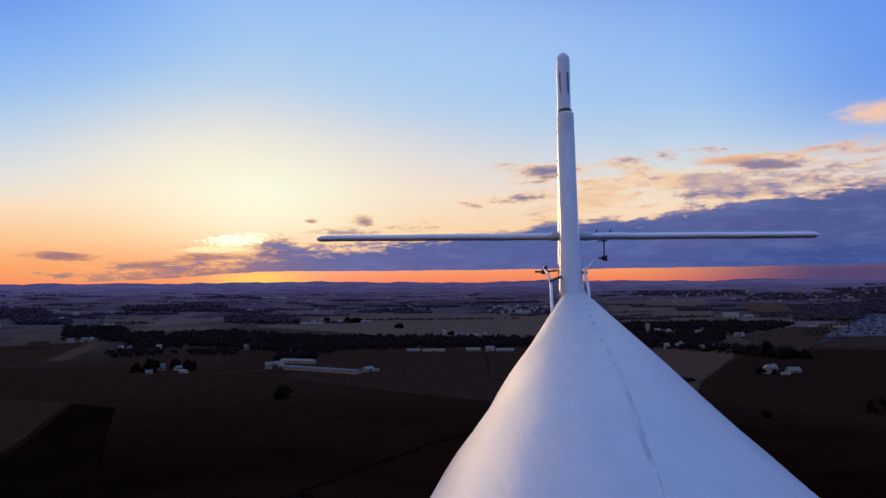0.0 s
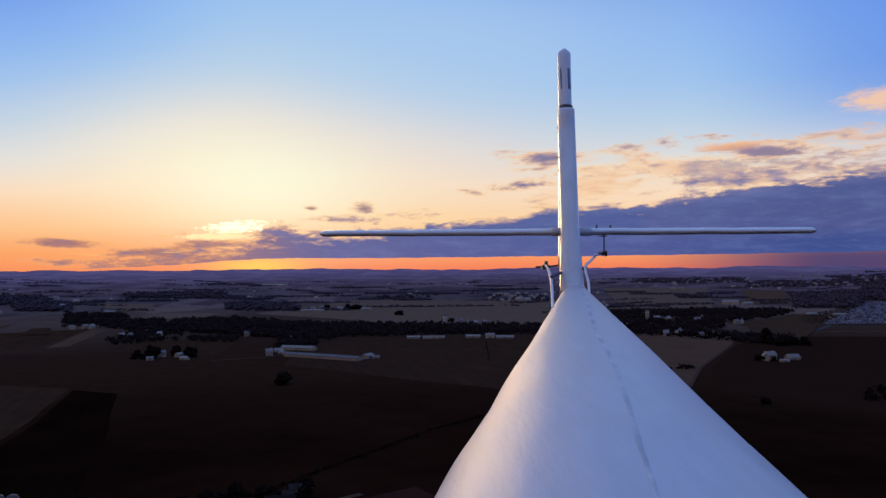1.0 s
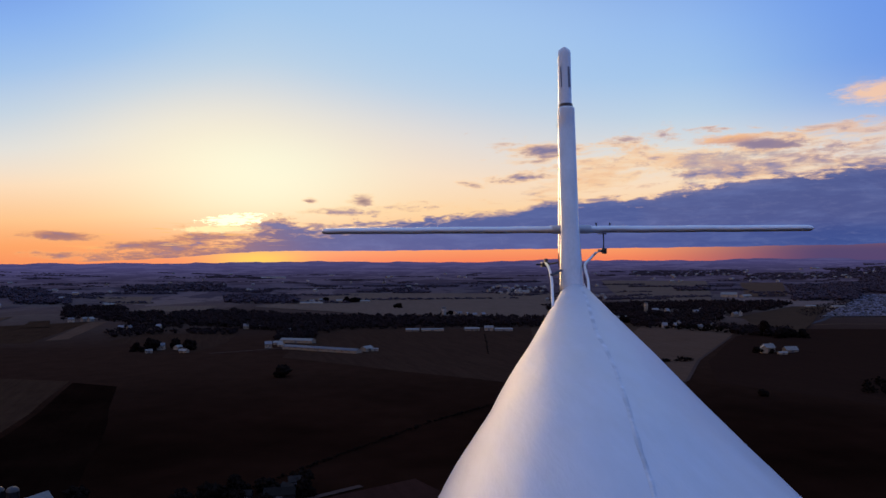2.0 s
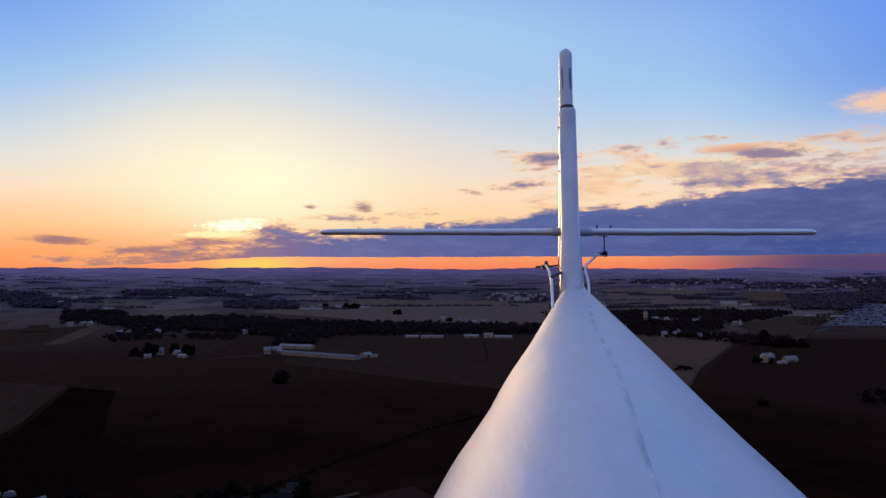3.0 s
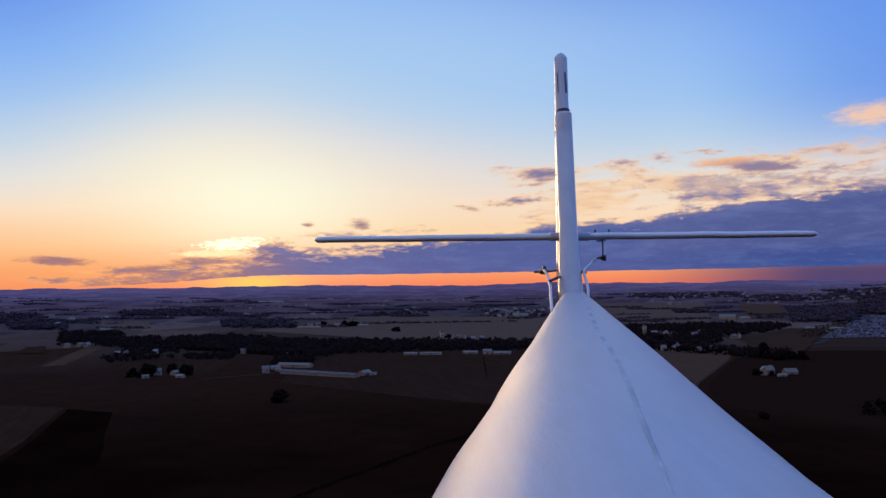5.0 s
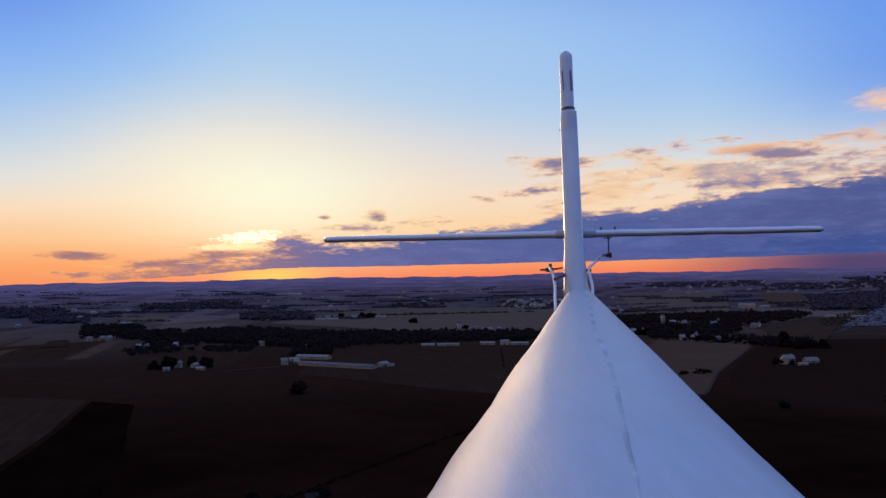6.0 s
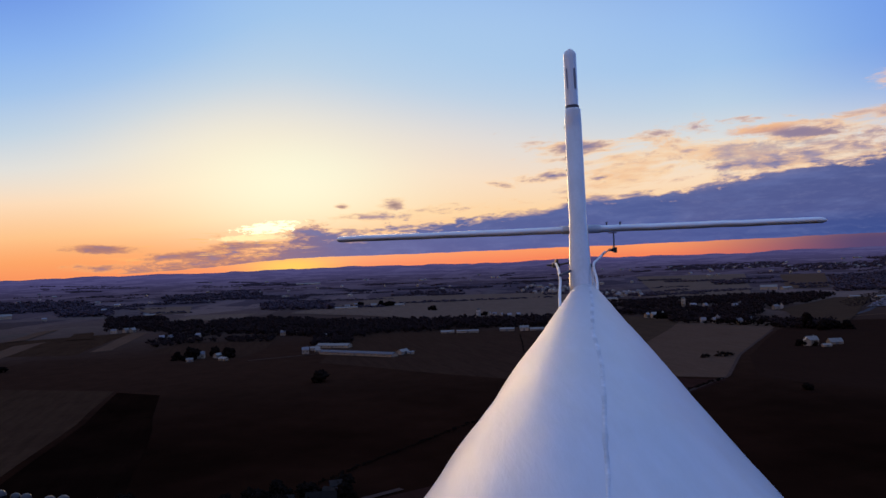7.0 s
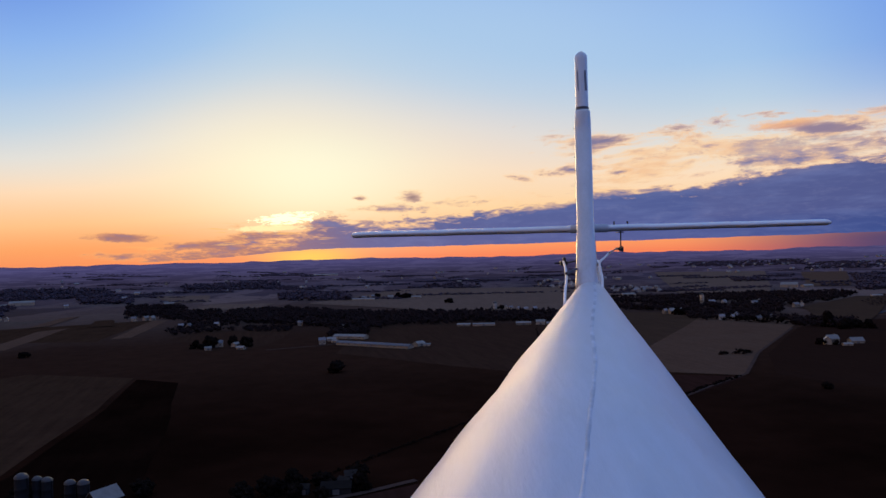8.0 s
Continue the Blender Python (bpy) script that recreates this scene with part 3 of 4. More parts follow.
lane("track", [(560, 1168), (640, 1196), (780, 1172), (960, 1140)], 8.0, STUBBLE, "pale dirt track before a vehicle lot")
lane("track", [(-300, 870), (-240, 905), (-200, 940)], 6.0, DIRT, "dirt drive to the poultry barns")
lane("track", [(-46, 350), (-70, 330), (-120, 300)], 4.0, DIRT, "pale dirt track beside a hedge")


# ---- trees ----
rng = np.random.default_rng(7)
OCTA = np.array([(1, 0, 0), (-1, 0, 0), (0, 1, 0), (0, -1, 0), (0, 0, 1), (0, 0, -1)], float)
OCTA_F = np.array([(0, 2, 4), (2, 1, 4), (1, 3, 4), (3, 0, 4), (2, 0, 5), (1, 2, 5), (3, 1, 5), (0, 3, 5)])


def clumps(n, size, spread, low=0.22):
    """Leaf clumps of a crown 1 high and 1 wide: points and triangles."""
    vs, fs = [], []
    lobes = rng.normal(size=(6, 3)) * (0.17, 0.17, 0.13) + (0, 0, 0.6)
    for i in range(n):
        c = lobes[i % 6] + rng.normal(size=3) * (0.12, 0.12, 0.11) * spread
        c[2] = max(c[2], low)
        r = size * rng.uniform(0.55, 1.3)
        jag = OCTA * r * rng.uniform(0.55, 1.35, (6, 1)) + rng.normal(size=(6, 3)) * r * 0.18
        fs.append(OCTA_F + 6 * i)
        vs.append(jag + c)
    return np.concatenate(vs), np.concatenate(fs)


def np_mesh(name, v, f, mat):
    me = bpy.data.meshes.new(name)
    me.vertices.add(len(v))
    me.vertices.foreach_set("co", np.ascontiguousarray(v, dtype=np.float32).ravel())
    me.loops.add(len(f) * 3)
    me.loops.foreach_set("vertex_index", np.ascontiguousarray(f, dtype=np.int32).ravel())
    me.polygons.add(len(f))
    me.polygons.foreach_set("loop_start", np.arange(0, len(f) * 3, 3, dtype=np.int32))
    me.update(calc_edges=True)
    me.materials.append(mat)
    return me


WOOD_KINDS = [clumps(17, 0.18, 1.35, 0.06) for _ in range(10)]
FAR_KINDS = [clumps(9, 0.24, 1.5, 0.1) for _ in range(10)]


def scatter(name, spots, heights, label, category="trees", mat=LEAVES, wide=1.15, kinds=None):
    """Many trees in one mesh."""
    vs, fs, o = [], [], 0
    for (x, y), h in zip(spots, heights):
        v, f = (kinds or WOOD_KINDS)[int(rng.integers(10))]
        q = rng.uniform(0, 6.28)
        c, s = math.cos(q), math.sin(q)
        w = h * wide * rng.uniform(0.8, 1.25)
        p = np.stack([(v[:, 0] * c - v[:, 1] * s) * w + x, (v[:, 0] * s + v[:, 1] * c) * w + y, v[:, 2] * h - 0.08 * h + land_z(x, y)], 1)
        vs.append(p)
        fs.append(f + o)
        o += len(v)
    ob = new(name, np_mesh(name, np.concatenate(vs), np.concatenate(fs), mat))
    return tagged(ob, label, category, kind="stuff")


def inside(x, y, poly):
    hit = False
    for (x0, y0), (x1, y1) in zip(poly, poly[1:] + poly[:1]):
        if (y0 > y) != (y1 > y) and x < (x1 - x0) * (y - y0) / (y1 - y0) + x0:
            hit = not hit
    return hit


def woods(poly, spacing, tall, label, gaps=0.0, mat=LEAVES):
    """A wood that fills an outline, with clearings where gaps is above 0."""
    xs, ys = [p[0] for p in poly], [p[1] for p in poly]
    spots, heights = [], []
    for x in np.arange(min(xs), max(xs), spacing * 0.85):
        for y in np.arange(min(ys), max(ys), spacing * 1.25):
            px, py = x + rng.uniform(-0.6, 0.6) * spacing, y + rng.uniform(-0.6, 0.6) * spacing
            if inside(px, py, poly) and noise.noise((px * 0.012, py * 0.012, 9.0)) > gaps - 0.6:
                spots.append((px, py))
                heights.append(tall * rng.uniform(0.55, 0.95))
    if not spots:
        return None
    # woods beyond 1750 m take the leaves with haze in their colour
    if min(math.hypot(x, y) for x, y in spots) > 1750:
        return scatter("woods", spots, heights, label, mat=HAZED_LEAVES, wide=1.5, kinds=FAR_KINDS)
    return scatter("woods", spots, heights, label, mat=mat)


woods([(-742, 1560), (-495, 1590), (-252, 1413), (-199, 1118), (-260, 1125), (-367, 1202), (-606, 1328)], 11, 13, "dark belt of autumn woods behind the fields", 0.2)
woods([(-257, 1443), (-27, 1400), (188, 1346), (164, 1185), (-50, 1190), (-204, 1150)], 11, 12, "dark belt of autumn woods behind low sheds", 0.1)
woods([(-979, 1774), (-825, 1776), (-606, 1328), (-732, 1428), (-788, 1417)], 12, 13, "dark wood around a small farm", 0.15)
woods([(-554, 1117), (-595, 1303), (-486, 1262), (-438, 1138), (-511, 1065)], 12, 10, "open wood with houses under the trees", 0.45)
woods([(-447, 1186), (-361, 1182), (-335, 1098), (-414, 1110)], 10, 8, "low dark copse between fields", 0.2)
woods([(-271, 1086), (-217, 1118), (-200, 1040), (-255, 1010)], 8, 10, "dark copse behind the poultry barns")
woods([(-708, 2201), (-486, 2152), (-406, 1860), (-617, 1930)], 17, 15, "dark distant wood", 0.2)
woods([(-1386, 2222), (-1096, 2014), (-1007, 1850), (-1185, 1900)], 16, 14, "dark distant wood", 0.2)
woods([(426, 1750), (786, 1810), (792, 1671), (667, 1509), (549, 1422), (406, 1110), (300, 1160), (300, 1330), (200, 1420), (215, 1640)], 13, 13, "wide dark wood with houses among the trees", 0.35)
woods([(430, 1161), (517, 1092), (465, 983), (404, 1047)], 10, 11, "dark belt of trees at a field's edge", 0.2)
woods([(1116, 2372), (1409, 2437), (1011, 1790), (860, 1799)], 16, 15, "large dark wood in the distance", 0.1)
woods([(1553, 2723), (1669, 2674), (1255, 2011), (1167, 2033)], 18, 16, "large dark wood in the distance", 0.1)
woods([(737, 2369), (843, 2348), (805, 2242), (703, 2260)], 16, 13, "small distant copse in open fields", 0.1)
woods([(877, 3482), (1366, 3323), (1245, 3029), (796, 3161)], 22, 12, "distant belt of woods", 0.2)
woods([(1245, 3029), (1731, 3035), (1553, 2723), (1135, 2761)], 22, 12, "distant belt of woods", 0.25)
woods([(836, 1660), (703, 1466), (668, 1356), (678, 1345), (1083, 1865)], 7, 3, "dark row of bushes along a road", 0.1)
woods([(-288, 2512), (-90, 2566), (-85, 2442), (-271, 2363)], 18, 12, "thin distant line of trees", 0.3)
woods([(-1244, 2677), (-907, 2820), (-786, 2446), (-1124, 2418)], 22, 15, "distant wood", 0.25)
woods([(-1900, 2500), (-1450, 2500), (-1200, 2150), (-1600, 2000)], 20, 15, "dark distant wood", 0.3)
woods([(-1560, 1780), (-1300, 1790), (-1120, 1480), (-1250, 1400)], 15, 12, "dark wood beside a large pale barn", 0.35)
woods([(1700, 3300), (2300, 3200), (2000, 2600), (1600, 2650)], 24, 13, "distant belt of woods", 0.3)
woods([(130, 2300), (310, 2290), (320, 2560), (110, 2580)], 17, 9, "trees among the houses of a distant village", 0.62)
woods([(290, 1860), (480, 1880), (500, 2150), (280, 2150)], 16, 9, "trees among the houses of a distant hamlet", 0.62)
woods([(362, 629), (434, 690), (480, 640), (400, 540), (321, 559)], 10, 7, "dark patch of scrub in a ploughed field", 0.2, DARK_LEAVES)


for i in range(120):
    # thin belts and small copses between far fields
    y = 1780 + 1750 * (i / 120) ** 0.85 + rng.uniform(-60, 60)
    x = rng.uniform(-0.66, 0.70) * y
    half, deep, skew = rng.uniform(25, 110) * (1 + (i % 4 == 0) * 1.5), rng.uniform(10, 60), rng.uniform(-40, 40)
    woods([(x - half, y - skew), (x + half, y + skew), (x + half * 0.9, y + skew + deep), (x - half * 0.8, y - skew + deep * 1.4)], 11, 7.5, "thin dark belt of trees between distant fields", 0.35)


def hedge(pts, step, tall, label, skip=0.0):
    spots, heights = [], []
    for (x0, y0), (x1, y1) in zip(pts, pts[1:]):
        d = math.hypot(x1 - x0, y1 - y0)
        for i in range(int(d / step)):
            s = i * step / d
            if rng.uniform() > skip:
                spots.append((x0 + (x1 - x0) * s + rng.normal() * step * 0.3, y0 + (y1 - y0) * s + rng.normal() * step * 0.3))
                heights.append(tall * rng.uniform(0.5, 1.3))
    return scatter("hedge", spots, heights, label, "hedge", DARK_LEAVES, 1.5)


hedge([(-120, 300), (-100, 345), (-82, 378), (-50, 432), (-15, 490), (37, 555)], 1.7, 1.5, "dark overgrown hedge along a field ditch")
hedge([(100, 515), (123, 538), (158, 584), (206, 640)], 2.6, 2.0, "dark hedge along a dirt track")
hedge([(226, 768), (240, 773), (258, 775)], 3.0, 5.0, "clump of dark scrub around old machinery in a stubble field")
hedge([(47, 1075), (45, 960), (41, 845)], 2.4, 0.9, "dark hedgerow between two bare fields")
hedge([(330, 1140), (480, 1010)], 7, 7.0, "loose row of trees at a field's edge", 0.4)
hedge([(690, 1338), (905, 1326)], 5, 1.8, "dark hedge along a vehicle lot")


CROWNS = [np_mesh("crown", *clumps(300, 0.15, 0.95, 0.05), DARK_LEAVES) for _ in range(4)]


def tree(x, y, tall, kind, wide, label, group=""):
    """A tapered trunk with limbs under a crown of leaf clumps."""
    t = thing("tree", pose(x, y, land_z(x, y), 0, 0, (x * 37 + y * 11) % 360), label, "tree", group)
    bm = bmesh.new()
    tube(bm, [(0, 0, -0.3), (0.02 * tall, 0, 0.25 * tall), (0, 0.01 * tall, 0.62 * tall)], 0.035 * tall, 6, 0.35)
    for k in range(4):
        q = k * 1.7
        tube(bm, [(0, 0, (0.25 + 0.07 * k) * tall), (math.cos(q) * 0.2 * tall, math.sin(q) * 0.2 * tall, (0.48 + 0.07 * k) * tall)], 0.014 * tall, 5, 0.4)
    part("trunk", bm, BARK, t)
    c = new("crown", CROWNS[kind % 4])
    c.parent = t
    c.scale = (tall * wide, tall * wide, tall)
    c.location.z = -0.14 * tall
    return t


for i, (x, y, tall, wide) in enumerate(((-403, 898, 11, 1.0), (-396, 924, 16, 1.0), (-383, 905, 15, 1.1), (-370, 935, 14, 0.9), (-360, 925, 10, 1.0), (-346, 922, 14, 1.1), (-337, 905, 9, 1.1), (-392, 890, 8, 1.1))):
    tree(x, y, tall, i, wide, "dark full tree around a white farmhouse", "farmstead trees")
tree(-170, 690, 12, 3, 1.6, "round dark tree alone in a ploughed field")
tree(-596, 835, 9, 2, 1.2, "small dark tree alone in a field")
tree(443, 1021, 21, 0, 0.75, "tall dark tree at the edge of a field")
for i, (x, y, tall) in enumerate(((462, 1000, 15), (476, 1010, 13), (449, 992, 12), (486, 995, 12))):
    tree(x, y, tall, i + 1, 1.1, "dark tree in a row beside a farm", "trees beside the farm")
tree(355, 836, 9, 2, 1.0, "dark tree beside a white farmhouse")
tree(370, 833, 6, 3, 1.1, "small dark tree before a white farmhouse")
tree(249, 575, 6, 1, 1.2, "small dark bush alone in a dark field")
for i, (x, y, tall) in enumerate(((300, 1262, 13), (309, 1258, 12), (318, 1270, 12))):
    tree(x, y, tall, i, 1.1, "dark tree at the corner of a field", "trees at the field corner")
for i, (x, y, tall) in enumerate(((-20, 1470, 12), (-6, 1480, 10), (-130, 1700, 15))):
    tree(x, y, tall, i, 1.1, "dark tree in open fields beyond the woods", "far field trees")
for i, (x, y, tall) in enumerate(((-288, 1915, 16), (-268, 1912, 17), (-258, 1920, 15), (-350, 1960, 14))):
    tree(x, y, tall, i, 1.1, "dark tree between distant white barns", "trees by the far barns")


# ---- buildings ----
def gable(name, x, y, turn, length, width, wall_h, roof_h, wall_m, roof_m, label, category, group="", windows=2, chimney=False, tall_door=False):
    """A building with gable walls, an overhanging roof, a door and windows. Its length runs along its own x."""
    t = thing(name, pose(x, y, land_z(x, y), 0, 0, turn), label, category, group)
    a, b = length / 2, width / 2
    bm = bmesh.new()
    low = [bm.verts.new(p) for p in ((-a, -b, -0.5), (a, -b, -0.5), (a, b, -0.5), (-a, b, -0.5))]
    up = [bm.verts.new((v.co.x, v.co.y, wall_h)) for v in low]
    r0, r1 = bm.verts.new((-a, 0, wall_h + roof_h)), bm.verts.new((a, 0, wall_h + roof_h))
    for f in ((low[0], low[1], up[1], up[0]), (low[2], low[3], up[3], up[2]), (low[1], low[2], up[2], r1, up[1]), (low[3], low[0], up[0], r0, up[3]), (up[0], up[1], r1, r0), (up[2], up[3], r0, r1), low[::-1]):
        bm.faces.new(f)
    part("wall", bm, wall_m, t)
    o, th = 0.45, 0.22
    drop = o * roof_h / b
    bm = bmesh.new()
    for s in (-1, 1):
        vs = [bm.verts.new((px, s * py, pz)) for px in (-a - o, a + o) for py, pz in ((0, wall_h + roof_h + 0.05), (b + o, wall_h - drop + 0.05), (b + o, wall_h - drop + 0.05 + th), (0, wall_h + roof_h + 0.05 + th))]
        for f in ((0, 1, 2, 3), (7, 6, 5, 4), (0, 4, 5, 1), (1, 5, 6, 2), (2, 6, 7, 3), (3, 7, 4, 0)):
            bm.faces.new([vs[i] for i in f])
    bmesh.ops.recalc_face_normals(bm, faces=bm.faces)
    part("roof", bm, roof_m, t)
    dw, dh = (min(3.6, width * 0.4), min(3.4, wall_h * 0.85)) if tall_door else (1.0, 2.05)
    bm = bmesh.new()
    box(bm, -dw / 2, dw / 2, -b - 0.05, -b + 0.02, 0, dh)
    part("door", bm, DOOR_PAINT, t)
    if windows:
        me = None
        for i in range(windows):
            px = (i + 0.5) / windows * length * 0.9 - 0.45 * length
            if abs(px) < dw / 2 + 0.7:
                px = dw / 2 + 1.2
            for sy in (-1, 1):
                if me is None:
                    bm = bmesh.new()
                    box(bm, -0.5, 0.5, -0.06, 0.06, 0, 1.3)
                    ob = part("window", bm, DARK_GLASS, t)
                    me = ob.data
                else:
                    ob = new("window", me)
                    ob.parent = t
                ob.location = (px, sy * b, wall_h * 0.35 + 0.3)
    if chimney:
        bm = bmesh.new()
        box(bm, a * 0.5 - 0.4, a * 0.5 + 0.4, -0.4, 0.4, wall_h, wall_h + roof_h + 1.1)
        part("chimney", bm, TAN_WALL, t)
    return t


def house(x, y, turn=0, length=12, label="small white farmhouse with a grey roof", wall=None, group="", roof=None, storeys=2):
    return gable("house", x, y, turn, length, length * 0.72, 2.9 * storeys, 3.0, wall or WHITE_WALL, roof or GREY_ROOF, label, "house", group, 3, True)


def barn(x, y, turn, length, width, label, wall=None, roof=None, wall_h=4.5, roof_h=3.0, group="", windows=0):
    return gable("barn", x, y, turn, length, width, wall_h, roof_h, wall or WHITE_WALL, roof or METAL_ROOF, label, "barn", group, windows, False, True)


def silo(x, y, tall, radius, label, group="", cap=DOME, body_m=CONCRETE):
    t = thing("silo", pose(x, y, land_z(x, y)), label, "silo", group)
    bm = bmesh.new()
    n = 20
    prev = None
    for z, r in ((-0.5, 1.0), (0.0, 1.0), (tall * 0.33, 1.0), (tall * 0.33 + 0.05, 1.02), (tall * 0.33 + 0.2, 1.02), (tall * 0.33 + 0.25, 1.0), (tall * 0.66, 1.0), (tall * 0.66 + 0.05, 1.02), (tall * 0.66 + 0.2, 1.02), (tall * 0.66 + 0.25, 1.0), (tall, 1.0)):
        ring = [bm.verts.new((math.cos(6.28318 * k / n) * r * radius, math.sin(6.28318 * k / n) * r * radius, z)) for k in range(n)]
        if prev:
            for k in range(n):
                bm.faces.new((prev[k], prev[(k + 1) % n], ring[(k + 1) % n], ring[k]))
        prev = ring
    part("tower", bm, body_m, t, smooth=True)
    bm = bmesh.new()
    prev = None
    for i in range(6):
        q = i / 6 * math.pi / 2
        ring = [bm.verts.new((math.cos(6.28318 * k / n) * math.cos(q) * radius * 1.05, math.sin(6.28318 * k / n) * math.cos(q) * radius * 1.05, tall + math.sin(q) * radius * 0.8)) for k in range(n)]
        if prev:
            for k in range(n):
                bm.faces.new((prev[k], prev[(k + 1) % n], ring[(k + 1) % n], ring[k]))
        prev = ring
    bm.faces.new(prev)
    part("dome", bm, cap, t, "pale metal dome cap", True)
    bm = bmesh.new()
    box(bm, radius * 0.96, radius * 1.16, -0.4, 0.4, 0, tall)
    part("chute", bm, body_m, t)
    return t


# the poultry barns
barn(-166, 890, -28, 116, 12, "very long white poultry barn with a slate-blue roof", roof=SLATE_ROOF, roof_h=2.0, wall_h=3.3, windows=10)
barn(-216, 984, -18, 50, 12, "long pale poultry barn behind a longer one", wall_h=3.6, roof_h=2.4, windows=4)
barn(-108, 885, 60, 15, 9, "white gabled end building of a poultry barn", wall_h=3.8, roof_h=2.4)
house(-241, 923, 15, 9, "small white house beside poultry barns")
barn(-238, 962, 10, 12, 8, "small white outbuilding beside poultry barns", wall_h=3, roof_h=2)
barn(-228, 940, -28, 9, 6, "small white shed beside poultry barns", wall_h=2.6, roof_h=1.6)
barn(-98, 884, 10, 9, 4, "low white shed with a pale roof", wall_h=2.4, roof_h=1.2)

# low sheds along the belt of woods
barn(-65, 1134, 2, 21, 8, "low white shed at the edge of a wood", wall_h=2.8, roof_h=1.6, group="sheds by the wood")
barn(-33, 1133, 2, 35, 8, "long low white shed at the edge of a wood", wall_h=2.8, roof_h=1.6, group="sheds by the wood")
barn(30, 1137, -3, 23, 9, "low grey-white shed at the edge of a wood", wall_h=3.2, roof_h=2, group="sheds by the wood")
barn(57, 1134, -3, 14, 10, "tall white barn at the edge of a wood", wall_h=5, roof_h=2.8, group="sheds by the wood")
barn(80, 1128, -6, 28, 9, "long low grey shed at the edge of a wood", wall_h=2.8, roof_h=1.8, wall=TAN_WALL, group="sheds by the wood")
barn(-260, 1158, 40, 22, 8, "low shed with a pale roof under trees", wall_h=3, roof_h=2)
silo(-19, 1448, 15, 4.2, "tall pale concrete silo beyond a wood", body_m=TAN_WALL)
for x, y, q in ((14, 1446, 10), (28, 1418, 60), (43, 1405, 0), (60, 1412, 30), (4, 1470, 80)):
    house(x, y, q, 8, "white house beyond a belt of woods", group="houses beyond the woods")

# farmstead under trees
house(-378, 913, 10, 10, "white farmhouse among dark trees")
barn(-356, 915, 70, 10, 7, "white shed among dark trees", wall_h=3.5, roof_h=2.2)
barn(-337, 884, -20, 11, 6, "low white barn beside dark trees", wall_h=2.6, roof_h=1.8)
barn(-380, 882, 30, 8, 6, "small white shed beside dark trees", wall_h=2.8, roof_h=1.8)

# the west farms
house(-741, 1368, 5, 10, "white house at the edge of a wood")
barn(-722, 1380, 70, 12, 8, "white barn with tall gables by a wood", wall_h=5, roof_h=4)
barn(-710, 1382, 80, 12, 8, "white barn with tall gables by a wood", wall_h=5, roof_h=4)
barn(-890, 1830, 5, 26, 12, "white barn beyond a wood")
house(-912, 1850, 20, 12, "white house beyond a wood")
house(-1218, 2275, 5, 18, "tall pale farmhouse in distant fields")
for x, y, q in ((-556, 1182, 20), (-543, 1184, 70), (-500, 1200, 0), (-350, 1196, 5)):
    house(x, y, q, 8, "white house under trees", group="houses under trees")
barn(-334, 1211, 0, 12, 8, "small white shed under trees", wall_h=3, roof_h=2)
barn(-1345, 1880, 40, 62, 28, "large white barn with a pale roof in the distance", wall_h=8, roof_h=5)
barn(-1400, 1850, 40, 60, 12, "long low white shed beside a large barn", wall_h=3, roof_h=2)
for i, (x, y) in enumerate(((-1100, 1392), (-1086, 1400), (-1070, 1412), (-1052, 1422), (-1108, 1436), (-1075, 1428), (-1120, 1410))):
    house(x, y, i * 40, 11, "white house of a small hamlet", group="hamlet houses")
barn(-726, 920, 15, 13, 5, "low white shed alone in fields", wall_h=2.6, roof_h=1.2)
house(-1150, 2070, 10, 15, "pale house in distant fields")
house(-1150, 1780, 40, 11, "white house beside a wood")

# far barns over the grey field
barn(-374, 1872, 1, 60, 12, "long low white barn in distant fields", wall_h=4, roof_h=2)
house(-380, 1915, 0, 13, "white house beside distant barns")
house(-366, 1960, 50, 13, "white house beside distant barns")
barn(-306, 1908, 5, 15, 10, "white barn beside distant trees", wall_h=6, roof_h=4)
barn(-236, 1906, 0, 26, 10, "low white barn beside distant trees")

# the village in the middle distance
for i in range(26):
    x, y = 215 + rng.normal() * 42, 2400 + rng.normal() * 95
    house(x, y, rng.uniform(0, 180), rng.uniform(8, 14), "pale house of a distant village", group="village houses", wall=(TAN_WALL, WHITE_WALL)[i % 4 == 0], roof=(GREY_ROOF, METAL_ROOF)[i % 3 == 0])
barn(240, 2310, 5, 46, 18, "large white barn at a distant village")
for i in range(24):
    x, y = 380 + rng.normal() * 45, 2010 + rng.normal() * 70
    house(x, y, rng.uniform(0, 180), rng.uniform(8, 13), "pale house of a distant hamlet", group="hamlet houses by the wood", wall=(TAN_WALL, WHITE_WALL)[i % 4 == 0], roof=(GREY_ROOF, METAL_ROOF)[i % 3 == 0])
barn(312, 1823, 20, 36, 14, "white barn near a distant hamlet")

# farms by the east wood
silo(414, 1530, 17, 4, "white silo standing among dark trees", body_m=WHITE_WALL)
for x, y, q, s in ((424, 1493, 0, 12), (446, 1486, 30, 9), (341, 1150, 0, 8), (358, 1146, 20, 8), (376, 1190, 60, 9), (384, 1112, 0, 8), (410, 1130, 40, 8), (540, 1368, 20, 11), (556, 1380, 70, 8), (490, 1440, 10, 12), (520, 1500, 60, 12)):
    house(x, y, q, s, "pale house among dark trees", group="houses in the east wood", wall=(TAN_WALL, WHITE_WALL)[int(x) % 3 == 0])
barn(300, 1277, 5, 22, 13, "white gabled barn at a field's edge", wall_h=6, roof_h=4.5)
house(284, 1286, 40, 9, "small white house beside a barn")
barn(768, 1985, -25, 42, 20, "large pale barn in distant fields", wall_h=7, roof_h=6)
